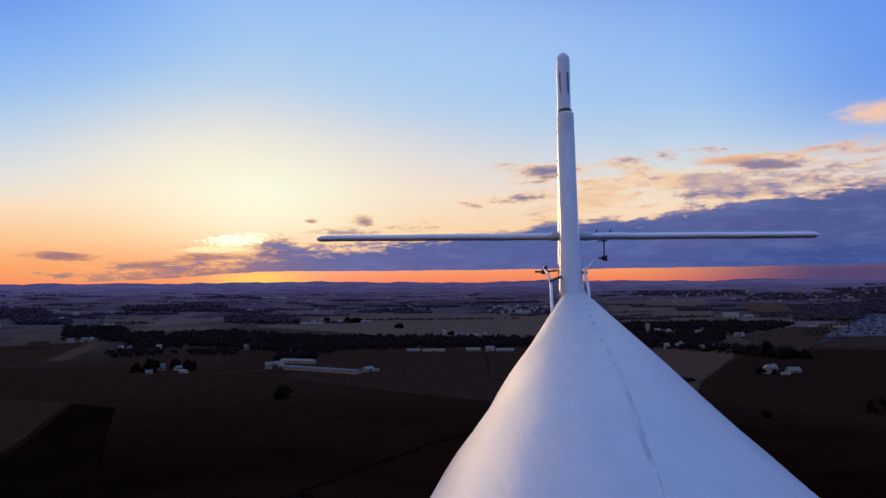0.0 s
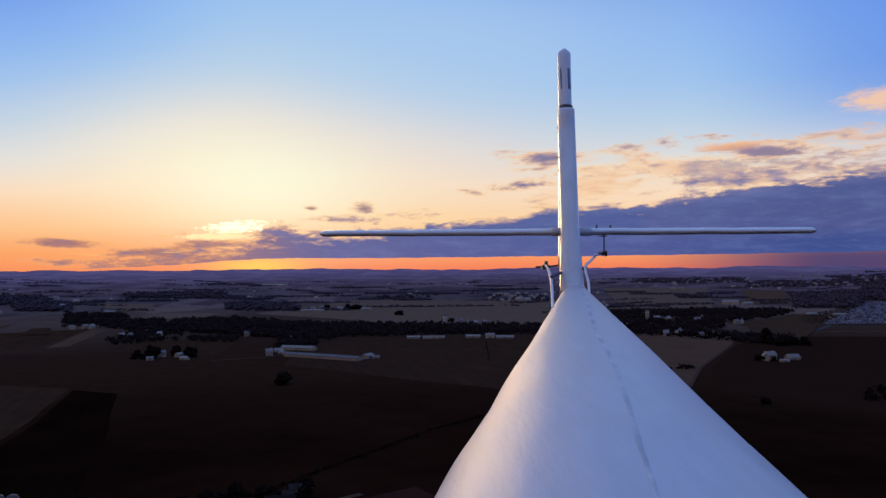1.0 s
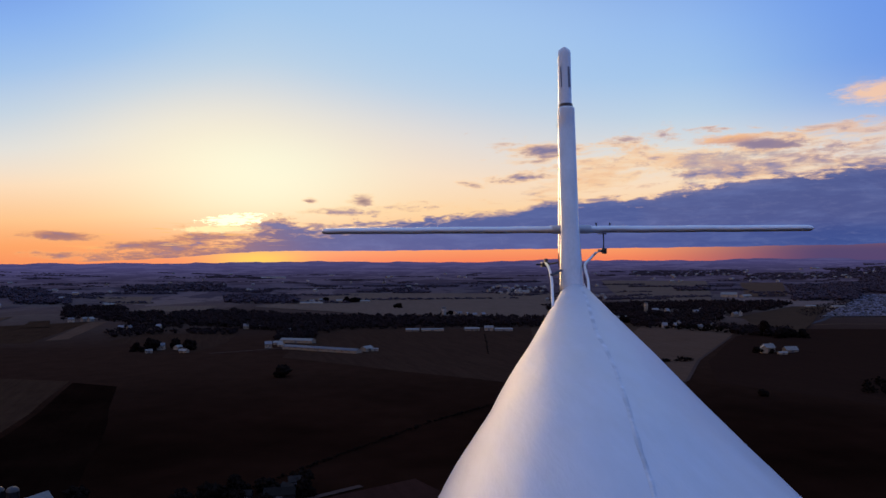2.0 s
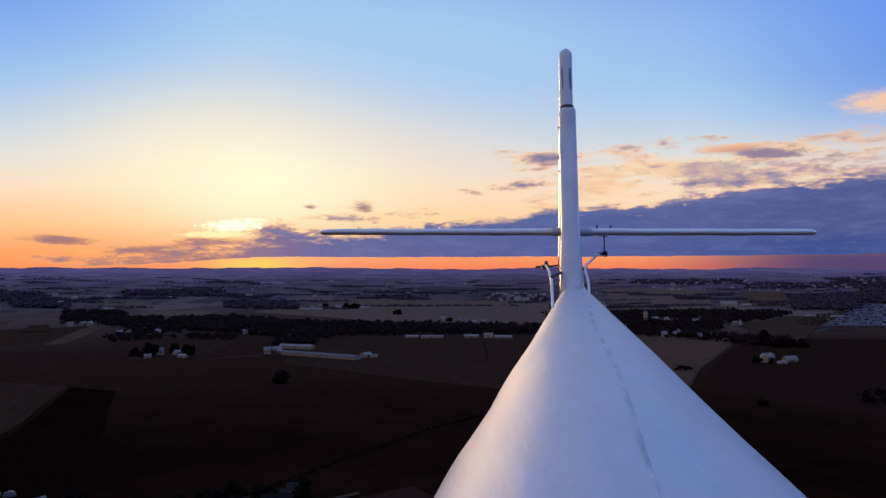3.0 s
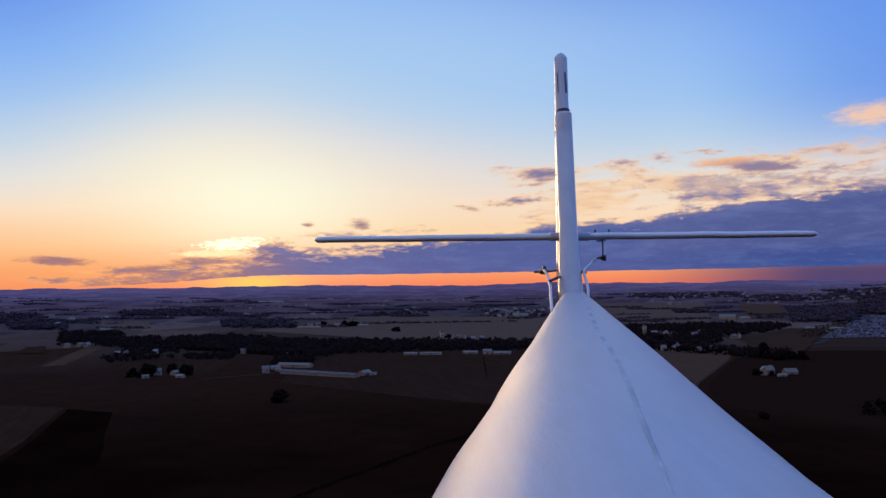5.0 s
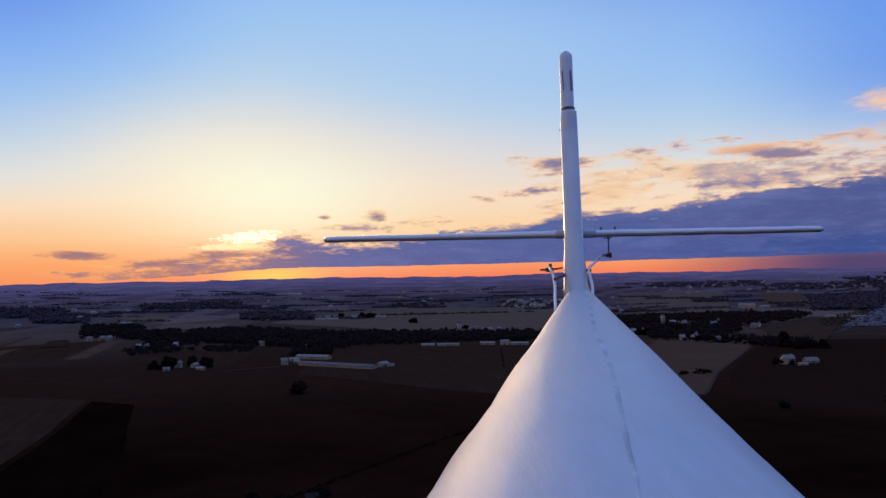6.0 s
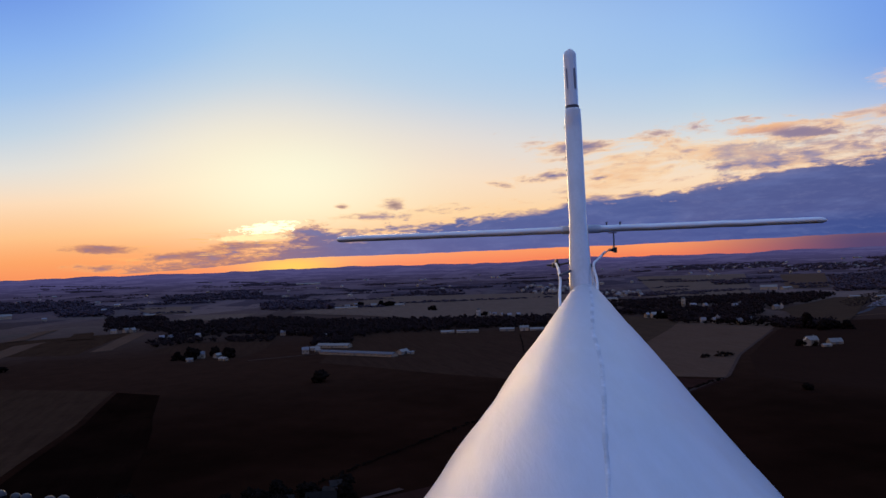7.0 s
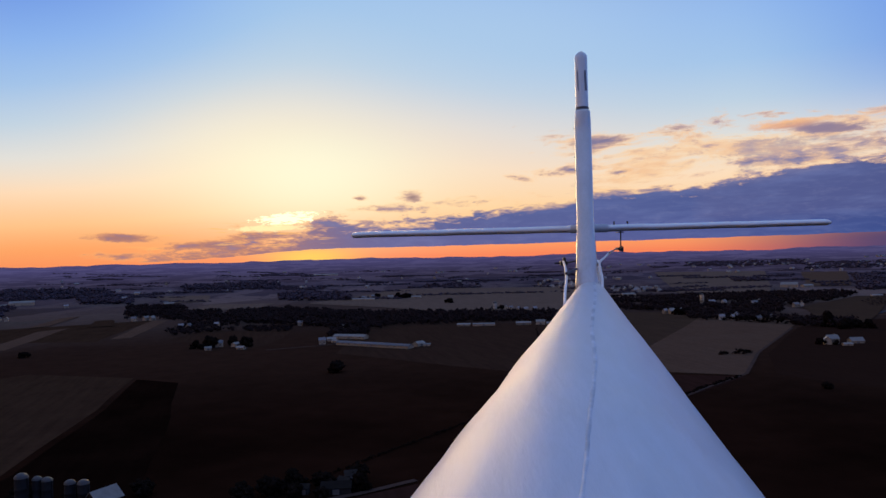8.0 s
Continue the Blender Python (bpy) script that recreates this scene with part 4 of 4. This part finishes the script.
barn(806, 1965, 20, 30, 14, "low pale barn in distant fields")
barn(848, 1576, -2, 28, 8, "long low white shed beside a road", wall_h=3, roof_h=2)
barn(800, 1600, -2, 22, 8, "low pale shed beside a road", wall_h=3, roof_h=2)

# the white farm beside the pale field
gable("house", 372, 846, 8, 13, 9.5, 5.6, 4.0, WHITE_WALL, METAL_ROOF, "white farmhouse with a pale roof and dark trees", "house", "", 4, True)
gable("house", 364, 838, 70, 9, 8, 5.5, 3.5, WHITE_WALL, METAL_ROOF, "white gabled wing beside a farmhouse", "house", "", 2)
barn(398, 845, 8, 15, 9.5, "white barn with a pale rounded roof", wall_h=2.8, roof_h=3.6)
barn(379, 824, 5, 10, 5, "low white shed before a farmhouse", wall_h=2, roof_h=1.2)

# far east town and scattered farms
for i in range(48):
    x, y = 1180 + rng.uniform(-420, 900), 2900 + rng.uniform(-260, 500)
    house(x, y, rng.uniform(0, 180), rng.uniform(9, 20), "pale building of a distant town", group="town buildings", wall=(TAN_WALL, WHITE_WALL)[i % 4 == 0], roof=(GREY_ROOF, METAL_ROOF)[i % 4 == 0])
for i in range(46):
    x, y = rng.uniform(-2000, 700), rng.uniform(2350, 3500)
    house(x, y, rng.uniform(0, 180), rng.uniform(9, 20), "pale farm building in distant fields", group="distant farms", wall=(TAN_WALL, WHITE_WALL)[i % 4 == 0], roof=(GREY_ROOF, METAL_ROOF)[i % 4 == 0])
barn(-813, 3208, 5, 110, 22, "very long pale building in the far distance", wall_h=6, roof_h=3, wall=TAN_WALL)

# the dark farm nearest the camera
for x, y, tall, r, label in ((-223, 318, 14.5, 2.9, "tall dark silo with a pale dome"), (-218, 322, 12.5, 2.1, "dark silo with a pale dome"), (-213, 322, 12, 2.3, "dark silo with a pale dome"), (-198, 316, 12.5, 2.4, "dark silo with a pale dome"), (-191.5, 316, 12.5, 2.5, "dark silo with a pale dome")):
    silo(x * 0.985 - 3, y * 0.97, tall, r, label, "farm silos")
gable("barn", -182.3, 306.5, 68, 13, 10, 6.0, 4.5, WEATHERED, METAL_ROOF, "large barn with a pale blue metal roof beside silos", "barn", "", 0, False, True)
gable("shed", -226.1, 302.7, 20, 3.4, 3, 4.0, 1.2, WEATHERED, METAL_ROOF, "small pale shed beside a tall silo", "shed", "", 0)
barn(-81.8, 332.7, 8, 14, 8, "low barn with a dull pale roof beside a hedge", wall_h=3, roof_h=2.2, wall=WEATHERED, roof=DULL_ROOF)
barn(-79.8, 342.4, -30, 7, 5, "small weathered shed beside a hedge", wall_h=2.6, roof_h=1.6, wall=WEATHERED, roof=DULL_ROOF)
barn(-78.8, 351.1, 20, 6, 5, "small weathered shed beside a hedge", wall_h=3, roof_h=2, wall=WEATHERED, roof=DULL_ROOF)
barn(-96.6, 330.8, 0, 4, 4, "small weathered hut under trees", wall_h=3, roof_h=1.6, wall=WEATHERED, roof=DULL_ROOF)
for i, (x, y, tall) in enumerate(((-104, 350, 9), (-112, 340, 10), (-90, 352, 8), (-100, 336, 7), (-70, 346, 8), (-122, 332, 9), (-86, 334, 6), (-72, 366, 8))):
    tree(x * 0.985 - 3, y * 0.97, tall, i, 1.15, "dark tree around small farm sheds", "trees by the sheds")
for i, (x, y, tall) in enumerate(((-232, 330, 9), (-206, 330, 8), (-176, 338, 9))):
    tree(x * 0.985 - 3, y * 0.97, tall, i, 1.1, "dark tree behind farm silos", "trees by the silos")


def vehicle_lot():
    """Rows of parked vehicles behind a hedge."""
    lot = field("lot", [(690, 1341), (1122, 1966), (1420, 1979), (1020, 1330)], GRAVEL, "pale gravel lot under rows of parked vehicles")
    tagged(lot, category="lot")
    prof = ((-2.2, 0.3), (-2.2, 0.85), (-1.2, 0.95), (-0.7, 1.45), (0.9, 1.45), (1.5, 0.9), (2.2, 0.8), (2.2, 0.3))
    v = np.array([(x, s * 0.88 * (0.86 if z > 1.2 else 1), z) for s in (-1, 1) for x, z in prof])
    f = []
    for i in range(8):
        j = (i + 1) % 8
        f += [(i, j, 8 + j), (i, 8 + j, 8 + i)]
    f += [(0, i + 1, i) for i in range(1, 7)] + [(8, 8 + i, 8 + i + 1) for i in range(1, 7)]
    f = np.array(f)
    vs, fs, o = [], [], 0
    poly = [(696, 1345), (1118, 1958), (1400, 1970), (1010, 1336)]
    for i in range(60):
        for j in range(150):
            x, y = 680 + j * 4.8, 1342 + i * 10.5
            if not inside(x, y, poly) or noise.noise((x * 0.02, y * 0.02, 0)) < -0.35 or rng.uniform() < 0.18:
                continue
            q = 1.57 + rng.normal() * 0.06
            k = rng.choice((1.0, 1.0, 1.15, 1.5))
            c, s = math.cos(q), math.sin(q)
            p = v * (k, k, k * (1.25 if k > 1 else 1))
            vs.append(np.stack([p[:, 0] * c - p[:, 1] * s + x, p[:, 0] * s + p[:, 1] * c + y, p[:, 2] + land_z(x, y) + 0.9 * (math.hypot(x, y) > 1500)], 1))
            fs.append(f + o)
            o += len(v)
    ob = new("parked_vehicles", np_mesh("parked_vehicles", np.concatenate(vs), np.concatenate(fs), CAR_PAINT))
    tagged(ob, "rows of many parked pale and dark vehicles on a lot", "vehicles", kind="stuff")


vehicle_lot()


# ---- the model aeroplane that carries the camera ----
plane = thing("model_airplane", pose(0, 0, 110, 2.106, 0.672, 1.467),
              "white foam model aeroplane in flight over farm land", "model airplane")
TIP, NOSE = Vector((0.1492, 0.80, -0.0331)), Vector((0.0248, 0.0, -0.2216))
BULK, ROOT = 0.17, 0.72


def spine(y):
    """The fuselage's axis and radius at y along it: a cone between the cabin and the tail."""
    k = (0.80 - max(y, BULK)) / 0.80
    return TIP + (NOSE - TIP) * ((0.80 - y) / 0.80 if y > BULK else k) + Vector((0.1555, 1.0, 0.0)) * min(0.0, y - BULK), 0.144 * k


def dents(q, y):
    """How the foam skin bulges and dips round the axis."""
    d = 1 + 0.016 * noise.noise((math.cos(q) * 1.6, math.sin(q) * 1.6, y * 7)) + 0.005 * noise.noise((math.cos(q) * 5, math.sin(q) * 5, y * 24))
    # a knocked patch on the sun's side, with a lump above it
    side = math.exp(-((q - 2.45) / 0.35) ** 2)
    return d + side * (0.013 * math.exp(-((y - 0.47) / 0.035) ** 2) - 0.016 * math.exp(-((y - 0.40) / 0.025) ** 2) + 0.010 * math.exp(-((y - 0.33) / 0.02) ** 2))


def fuselage():
    bm = bmesh.new()
    n, prev = 144, None
    ys = [-0.30, -0.297, -0.288, -0.27, -0.24, -0.20, -0.15, -0.09, -0.03, 0.03, 0.09, 0.13] + [0.16 + 0.0082 * i for i in range(101)]
    for i, y in enumerate(ys):
        c, r = spine(y)
        if y > ROOT:
            c = spine(ROOT)[0] + Vector((0.17, 1.0, 0.06)) * (y - ROOT)
            r = spine(ROOT)[1] * (1 - 0.35 * (y - ROOT) / 0.28)
        r *= (0.25, 0.45, 0.64, 0.79, 0.90, 0.96, 0.99)[i] if i < 7 else 1
        ring = []
        for k in range(n):
            q = 2 * math.pi * k / n
            ring.append(bm.verts.new(c + Vector((math.cos(q), 0, math.sin(q))) * r * dents(q, y)))
        if prev:
            for k in range(n):
                bm.faces.new((prev[k], prev[(k + 1) % n], ring[(k + 1) % n], ring[k]))
        else:
            bm.faces.new(ring)
        prev = ring
    bm.faces.new(prev[::-1])
    bmesh.ops.recalc_face_normals(bm, faces=bm.faces)
    body = part("fuselage", bm, FOAM, plane, "white foam fuselage with a slightly dented skin", True)
    # the joint between the two moulded halves
    verts, faces = [], []
    n_seam = 170
    for i in range(n_seam):
        y = 0.15 + i * 0.0033
        c, r = spine(y)
        q = radians(np.interp(y, (0.15, 0.20, 0.27, 0.35, 0.40, 0.45, 0.52, 0.60, 0.71), (89.8, 89.4, 88.2, 86.5, 86.8, 88.0, 86.2, 82.0, 78.0)))
        q += 0.006 * noise.noise((y * 22, 0, 0)) + 0.006 * noise.noise((y * 70, 3, 0))
        half = np.interp(y, (0.15, 0.3, 0.42), (0.0005, 0.0008, 0.0010)) * (1 + 0.5 * noise.noise((y * 60, 9, 0))) / r
        for s, up in ((-1.3, 0.00006), (-0.6, 0.00024), (0.6, 0.00024), (1.3, 0.00006)):
            verts.append(c + Vector((math.cos(q + s * half), 0, math.sin(q + s * half))) * (r * dents(q + s * half, y) + up))
    for i in range(n_seam - 1):
        for k in range(3):
            a = 4 * i + k
            faces.append((a, a + 1, a + 5, a + 4))
    raw("seam", verts, faces, SEAM, body, "uneven grey joint along the foam", True)
    return body


fuselage()


def blade(bm, rows, n=8, nose=0.16):
    """A fin or wing from rows of (leading point, chord vector, thickness vector): rounded nose, thin tail."""
    prof = [(nose * (1 - math.cos(math.pi / 2 * i / 9)), math.sin(math.pi / 2 * i / 9)) for i in range(10)]
    prof += [(nose + (1 - nose) * i / n, 1 - 0.78 * (i / n) ** 1.3) for i in range(1, n + 1)]
    loop = [(s, h) for s, h in prof] + [(s, -h) for s, h in prof[:0:-1]]
    prev = None
    for lead, chord, thick in rows:
        ring = [bm.verts.new(Vector(lead) + Vector(chord) * s + Vector(thick) * (h * 0.5)) for s, h in loop]
        if prev:
            for k in range(len(loop)):
                j = (k + 1) % len(loop)
                bm.faces.new((prev[k], prev[j], ring[j], ring[k]))
        else:
            bm.faces.new(ring)
        prev = ring
    bm.faces.new(prev[::-1])
    bmesh.ops.recalc_face_normals(bm, faces=bm.faces)


def fin_x(y, z):
    return 0.1326 + 0.125 * (y - 0.72) - 0.0065 * z


def fin_rows(z_list, lead, trail, thick):
    return [((fin_x(lead(z), z), lead(z), z), (0.125 * (trail(z) - lead(z)), trail(z) - lead(z), 0), (thick(z), -0.125 * thick(z), 0)) for z in z_list]


# fin, its flared root and the rudder with its balance tip
bm = bmesh.new()
zs = [-0.052 + 0.206 * i / 16 for i in range(17)] + [0.1555, 0.157]
blade(bm, fin_rows(zs, lambda z: 0.70 + 0.50 * (z + 0.035) if z < 0.153 else 0.783 + (z - 0.153) * 2, lambda z: 0.895, lambda z: 0.0185 + 0.0065 * max(0, (0.02 - z) / 0.07) if z < 0.153 else 0.0185 - (z - 0.153) * 1.5), 10, 0.05)
fin = part("fin", bm, FOAM_EDGE, plane, "white foam vertical fin", True)
bm = bmesh.new()
zs = [0.160, 0.162] + [0.165 + 0.0085 * i for i in range(7)] + [0.222, 0.2275, 0.2296, 0.2313, 0.2326, 0.2335, 0.2341, 0.2345]
blade(bm, fin_rows(zs, lambda z: 0.812 + 0.30 * (z - 0.16) if z < 0.2275 else 0.8322 + (z - 0.2275) * 0.5, lambda z: 0.965, lambda z: 0.0150 - (0.03 * max(0, 0.165 - z) * 10 * 0.1) if z < 0.2275 else 0.0150 * math.sqrt(1 - ((z - 0.2275) / 0.0072) ** 2)), 10, 0.045)
rudder = part("rudder", bm, FOAM_EDGE, plane, "white foam rudder with a rounded balance tip", True)
bm = bmesh.new()
blade(bm, fin_rows([-0.03 + 0.019 * i for i in range(11)], lambda z: 0.899, lambda z: 0.965, lambda z: 0.0075))
part("rudder_blade", bm, FOAM_EDGE, rudder, smooth=True)
bm = bmesh.new()
blade(bm, fin_rows([0.1568, 0.1604], lambda z: 0.793, lambda z: 0.89, lambda z: 0.0155))
part("hinge_gap", bm, GROOVE, fin, "dark gap under the balance tip")
# solid bars on the tip, their dark colour standing for shade in slots
for off, y, half in ((0.0046, 0.8232, 0.0012), (-0.0046, 0.8240, 0.0005)):
    bm = bmesh.new()
    zc = 0.198
    x = fin_x(y, zc) + off
    box(bm, x - half, x + half, y, y + 0.014, zc - 0.0145, zc + 0.0115)
    for v in bm.verts:
        v.co.y += 0.3 * (v.co.z - zc)
    bmesh.ops.bevel(bm, geom=bm.edges, offset=0.0004, segments=2, affect="EDGES")
    part("slot", bm, SLOT, rudder, "grey rectangular slot")
for z in (0.008, 0.05, 0.084, 0.1, 0.136):
    bm = bmesh.new()
    y = 0.70 + 0.5 * (z + 0.035) + 0.02
    bmesh.ops.create_uvsphere(bm, u_segments=8, v_segments=6, radius=0.0011, matrix=Matrix.Translation((fin_x(y, z) - 0.0094, y, z)))
    part("screw", bm, GROOVE, fin)

# stabilizer halves with elevators
SPAN = Vector((1.0, -0.045, 0.009)).normalized()


def stab(side, half):
    bm = bmesh.new()
    rows = []
    root = Vector((0.1455, 0.782, 0.0168))
    us = [0.006 + (half - 0.016) * i / 20 for i in range(21)] + [half - 0.007, half - 0.004, half - 0.002, half - 0.0008]
    for u in us:
        tip = max(0.0, (u - (half - 0.007)) / 0.007)
        sweep = 0.006 * u / half + 0.003 * tip ** 2
        chord = 0.085 * (1 - 0.05 * u / half) - 0.01 * tip ** 2
        t = 0.0080 * (1 - 0.12 * u / half) * math.sqrt(max(0.12, 1 - tip ** 2 * 0.9))
        bend = Vector((0, 0, 0.0006 * noise.noise((u * 30 * side, 2, 0))))
        rows.append((root + SPAN * (side * u) + Vector((0, sweep, 0)) + bend, (0, chord, 0.0004), (0, 0, t)))
    blade(bm, rows, 8, 0.07)
    part("stabilizer", bm, STAB, plane, "glossy white horizontal stabilizer with a rounded leading edge", True)
    bm = bmesh.new()
    rows = []
    for u, g in ((0.004, 0.9), (0.005, 1.0), (0.021, 1.0), (0.022, 0.9)):
        rows.append((root + SPAN * (side * u) + Vector((0, -0.0016 * g, 0)), (0, 0.06, 0.0016), (0, 0, 0.0096 * g)))
    blade(bm, rows, 8, 0.12)
    part("root_collar", bm, FOAM, plane, "smooth white collar at the stabilizer root")
    bm = bmesh.new()
    rows = []
    for i in range(12):
        u = 0.012 + (half - 0.018) * i / 11
        y0 = 0.088 + 0.002 * u / half
        rows.append((root + SPAN * (side * u) + Vector((0, y0, 0.0005)), (0, 0.05 - 0.004 * u / half, 0.0016), (0, 0, 0.0030)))
    blade(bm, rows)
    part("elevator", bm, STAB, plane, "white foam elevator hinged behind the stabilizer", True)


stab(-1, 0.2837)
stab(1, 0.2717)


# control linkages: curved sleeves, clevises and horns
def sleeve(pts, radius):
    c = []
    for i in range(len(pts) - 1):
        p = [Vector(pts[max(0, min(len(pts) - 1, i + k))]) for k in (-1, 0, 1, 2)]
        for j in range(5):
            s = j / 5
            c.append(0.5 * ((2 * p[1]) + (p[2] - p[0]) * s + (2 * p[0] - 5 * p[1] + 4 * p[2] - p[3]) * s * s + (3 * p[1] - p[0] - 3 * p[2] + p[3]) * s ** 3))
    c.append(Vector(pts[-1]))
    bm = bmesh.new()
    tube(bm, c, radius, 10)
    return bm


def at(x, y, depth):
    """A point of the aeroplane by its slopes to the right and up from the mount, and its distance aft."""
    return (x * depth, depth, y * depth)


right = part("pushrod_sleeve", sleeve([at(0.2090, -0.0760, 0.675), at(0.2090, -0.0520, 0.695), at(0.2040, -0.0290, 0.71), at(0.2110, -0.0200, 0.72), at(0.2200, -0.0110, 0.735)], 0.00135), TUBE, plane, "curved white pushrod sleeve", True)
bm = bmesh.new()
tube(bm, [at(0.2180, -0.0130, 0.725), at(0.2262, -0.0080, 0.76), at(0.2300, -0.0088, 0.79)], 0.0009, 8)
part("pushrod", bm, STEEL, right, "thin steel pushrod")
bm = bmesh.new()
c = at(0.2300, -0.0090, 0.775)
box(bm, c[0] - 0.0034, c[0] - 0.0009, c[1] - 0.008, c[1] + 0.008, c[2] - 0.0014, c[2] + 0.0016)
box(bm, c[0] + 0.0006, c[0] + 0.0034, c[1] - 0.006, c[1] + 0.006, c[2] - 0.0030, c[2] + 0.0030)
box(bm, c[0] - 0.0030, c[0] + 0.0030, c[1] - 0.002, c[1] + 0.002, c[2] - 0.0010, c[2] + 0.0012)
bmesh.ops.bevel(bm, geom=bm.edges, offset=0.0004, segments=1, affect="EDGES")
part("clevis", bm, DARK, plane, "black plastic clevis")
bm = bmesh.new()
tube(bm, [(c[0] + 0.0012, c[1], c[2]), (c[0] + 0.0026, c[1] + 0.006, 0.004), (c[0] + 0.0036, c[1] + 0.012, 0.014)], 0.0008, 8)
box(bm, c[0] + 0.0012, c[0] + 0.0062, c[1] + 0.008, c[1] + 0.03, 0.0116, 0.0128)
part("control_horn", bm, DARK, plane, "dark control horn under the elevator")
for x in (0.2210, 0.2405):
    bm = bmesh.new()
    p = at(x, 0.0284, 0.80)
    tube(bm, [(p[0], p[1], p[2] - 0.006), (p[0], p[1], p[2] + 0.0014)], 0.0008, 8)
    tube(bm, [(p[0], p[1], p[2] + 0.0010), (p[0], p[1], p[2] + 0.0020)], 0.0013, 8)
    part("bolt", bm, DARK, plane, "small dark horn bolt")

left = part("pushrod_sleeve", sleeve([at(0.1575, -0.0880, 0.62), at(0.1565, -0.0660, 0.65), at(0.1560, -0.0480, 0.69), at(0.1525, -0.0330, 0.72), at(0.1485, -0.0262, 0.75)], 0.00135), TUBE, plane, "curved white pushrod sleeve", True)
bm = bmesh.new()
tube(bm, [at(0.1495, -0.028, 0.745), at(0.1482, -0.0255, 0.80)], 0.0008, 8)
part("pushrod", bm, STEEL, left, "thin steel pushrod")
bm = bmesh.new()
c = at(0.1488, -0.0282, 0.77)
box(bm, c[0] - 0.0050, c[0] + 0.0030, c[1] - 0.006, c[1] + 0.006, c[2] - 0.0026, c[2] + 0.0022)
box(bm, c[0] - 0.0016, c[0] + 0.0016, c[1] - 0.004, c[1] + 0.004, c[2] + 0.0018, c[2] + 0.0062)
bmesh.ops.bevel(bm, geom=bm.edges, offset=0.0004, segments=1, affect="EDGES")
part("clevis", bm, DARK, plane, "black plastic clevis")
bm = bmesh.new()
tube(bm, [(c[0] - 0.011, c[1], c[2] - 0.0002), (c[0] + 0.002, c[1], c[2]), (c[0] + 0.016, c[1] + 0.02, c[2] + 0.001)], 0.0010, 8)
part("control_horn", bm, DARK, plane, "dark control horn on the rudder")
for s in (1, -1):
    bm = bmesh.new()
    p0, p1 = (at(0.2062, -0.0300, 0.71), at(0.1960, -0.0290, 0.72)) if s > 0 else (at(0.1560, -0.0420, 0.69), at(0.1700, -0.0360, 0.71))
    tube(bm, [p0, p1], 0.0015, 8)
    part("sleeve_clip", bm, GROOVE, plane, "dark clip holding a pushrod sleeve")
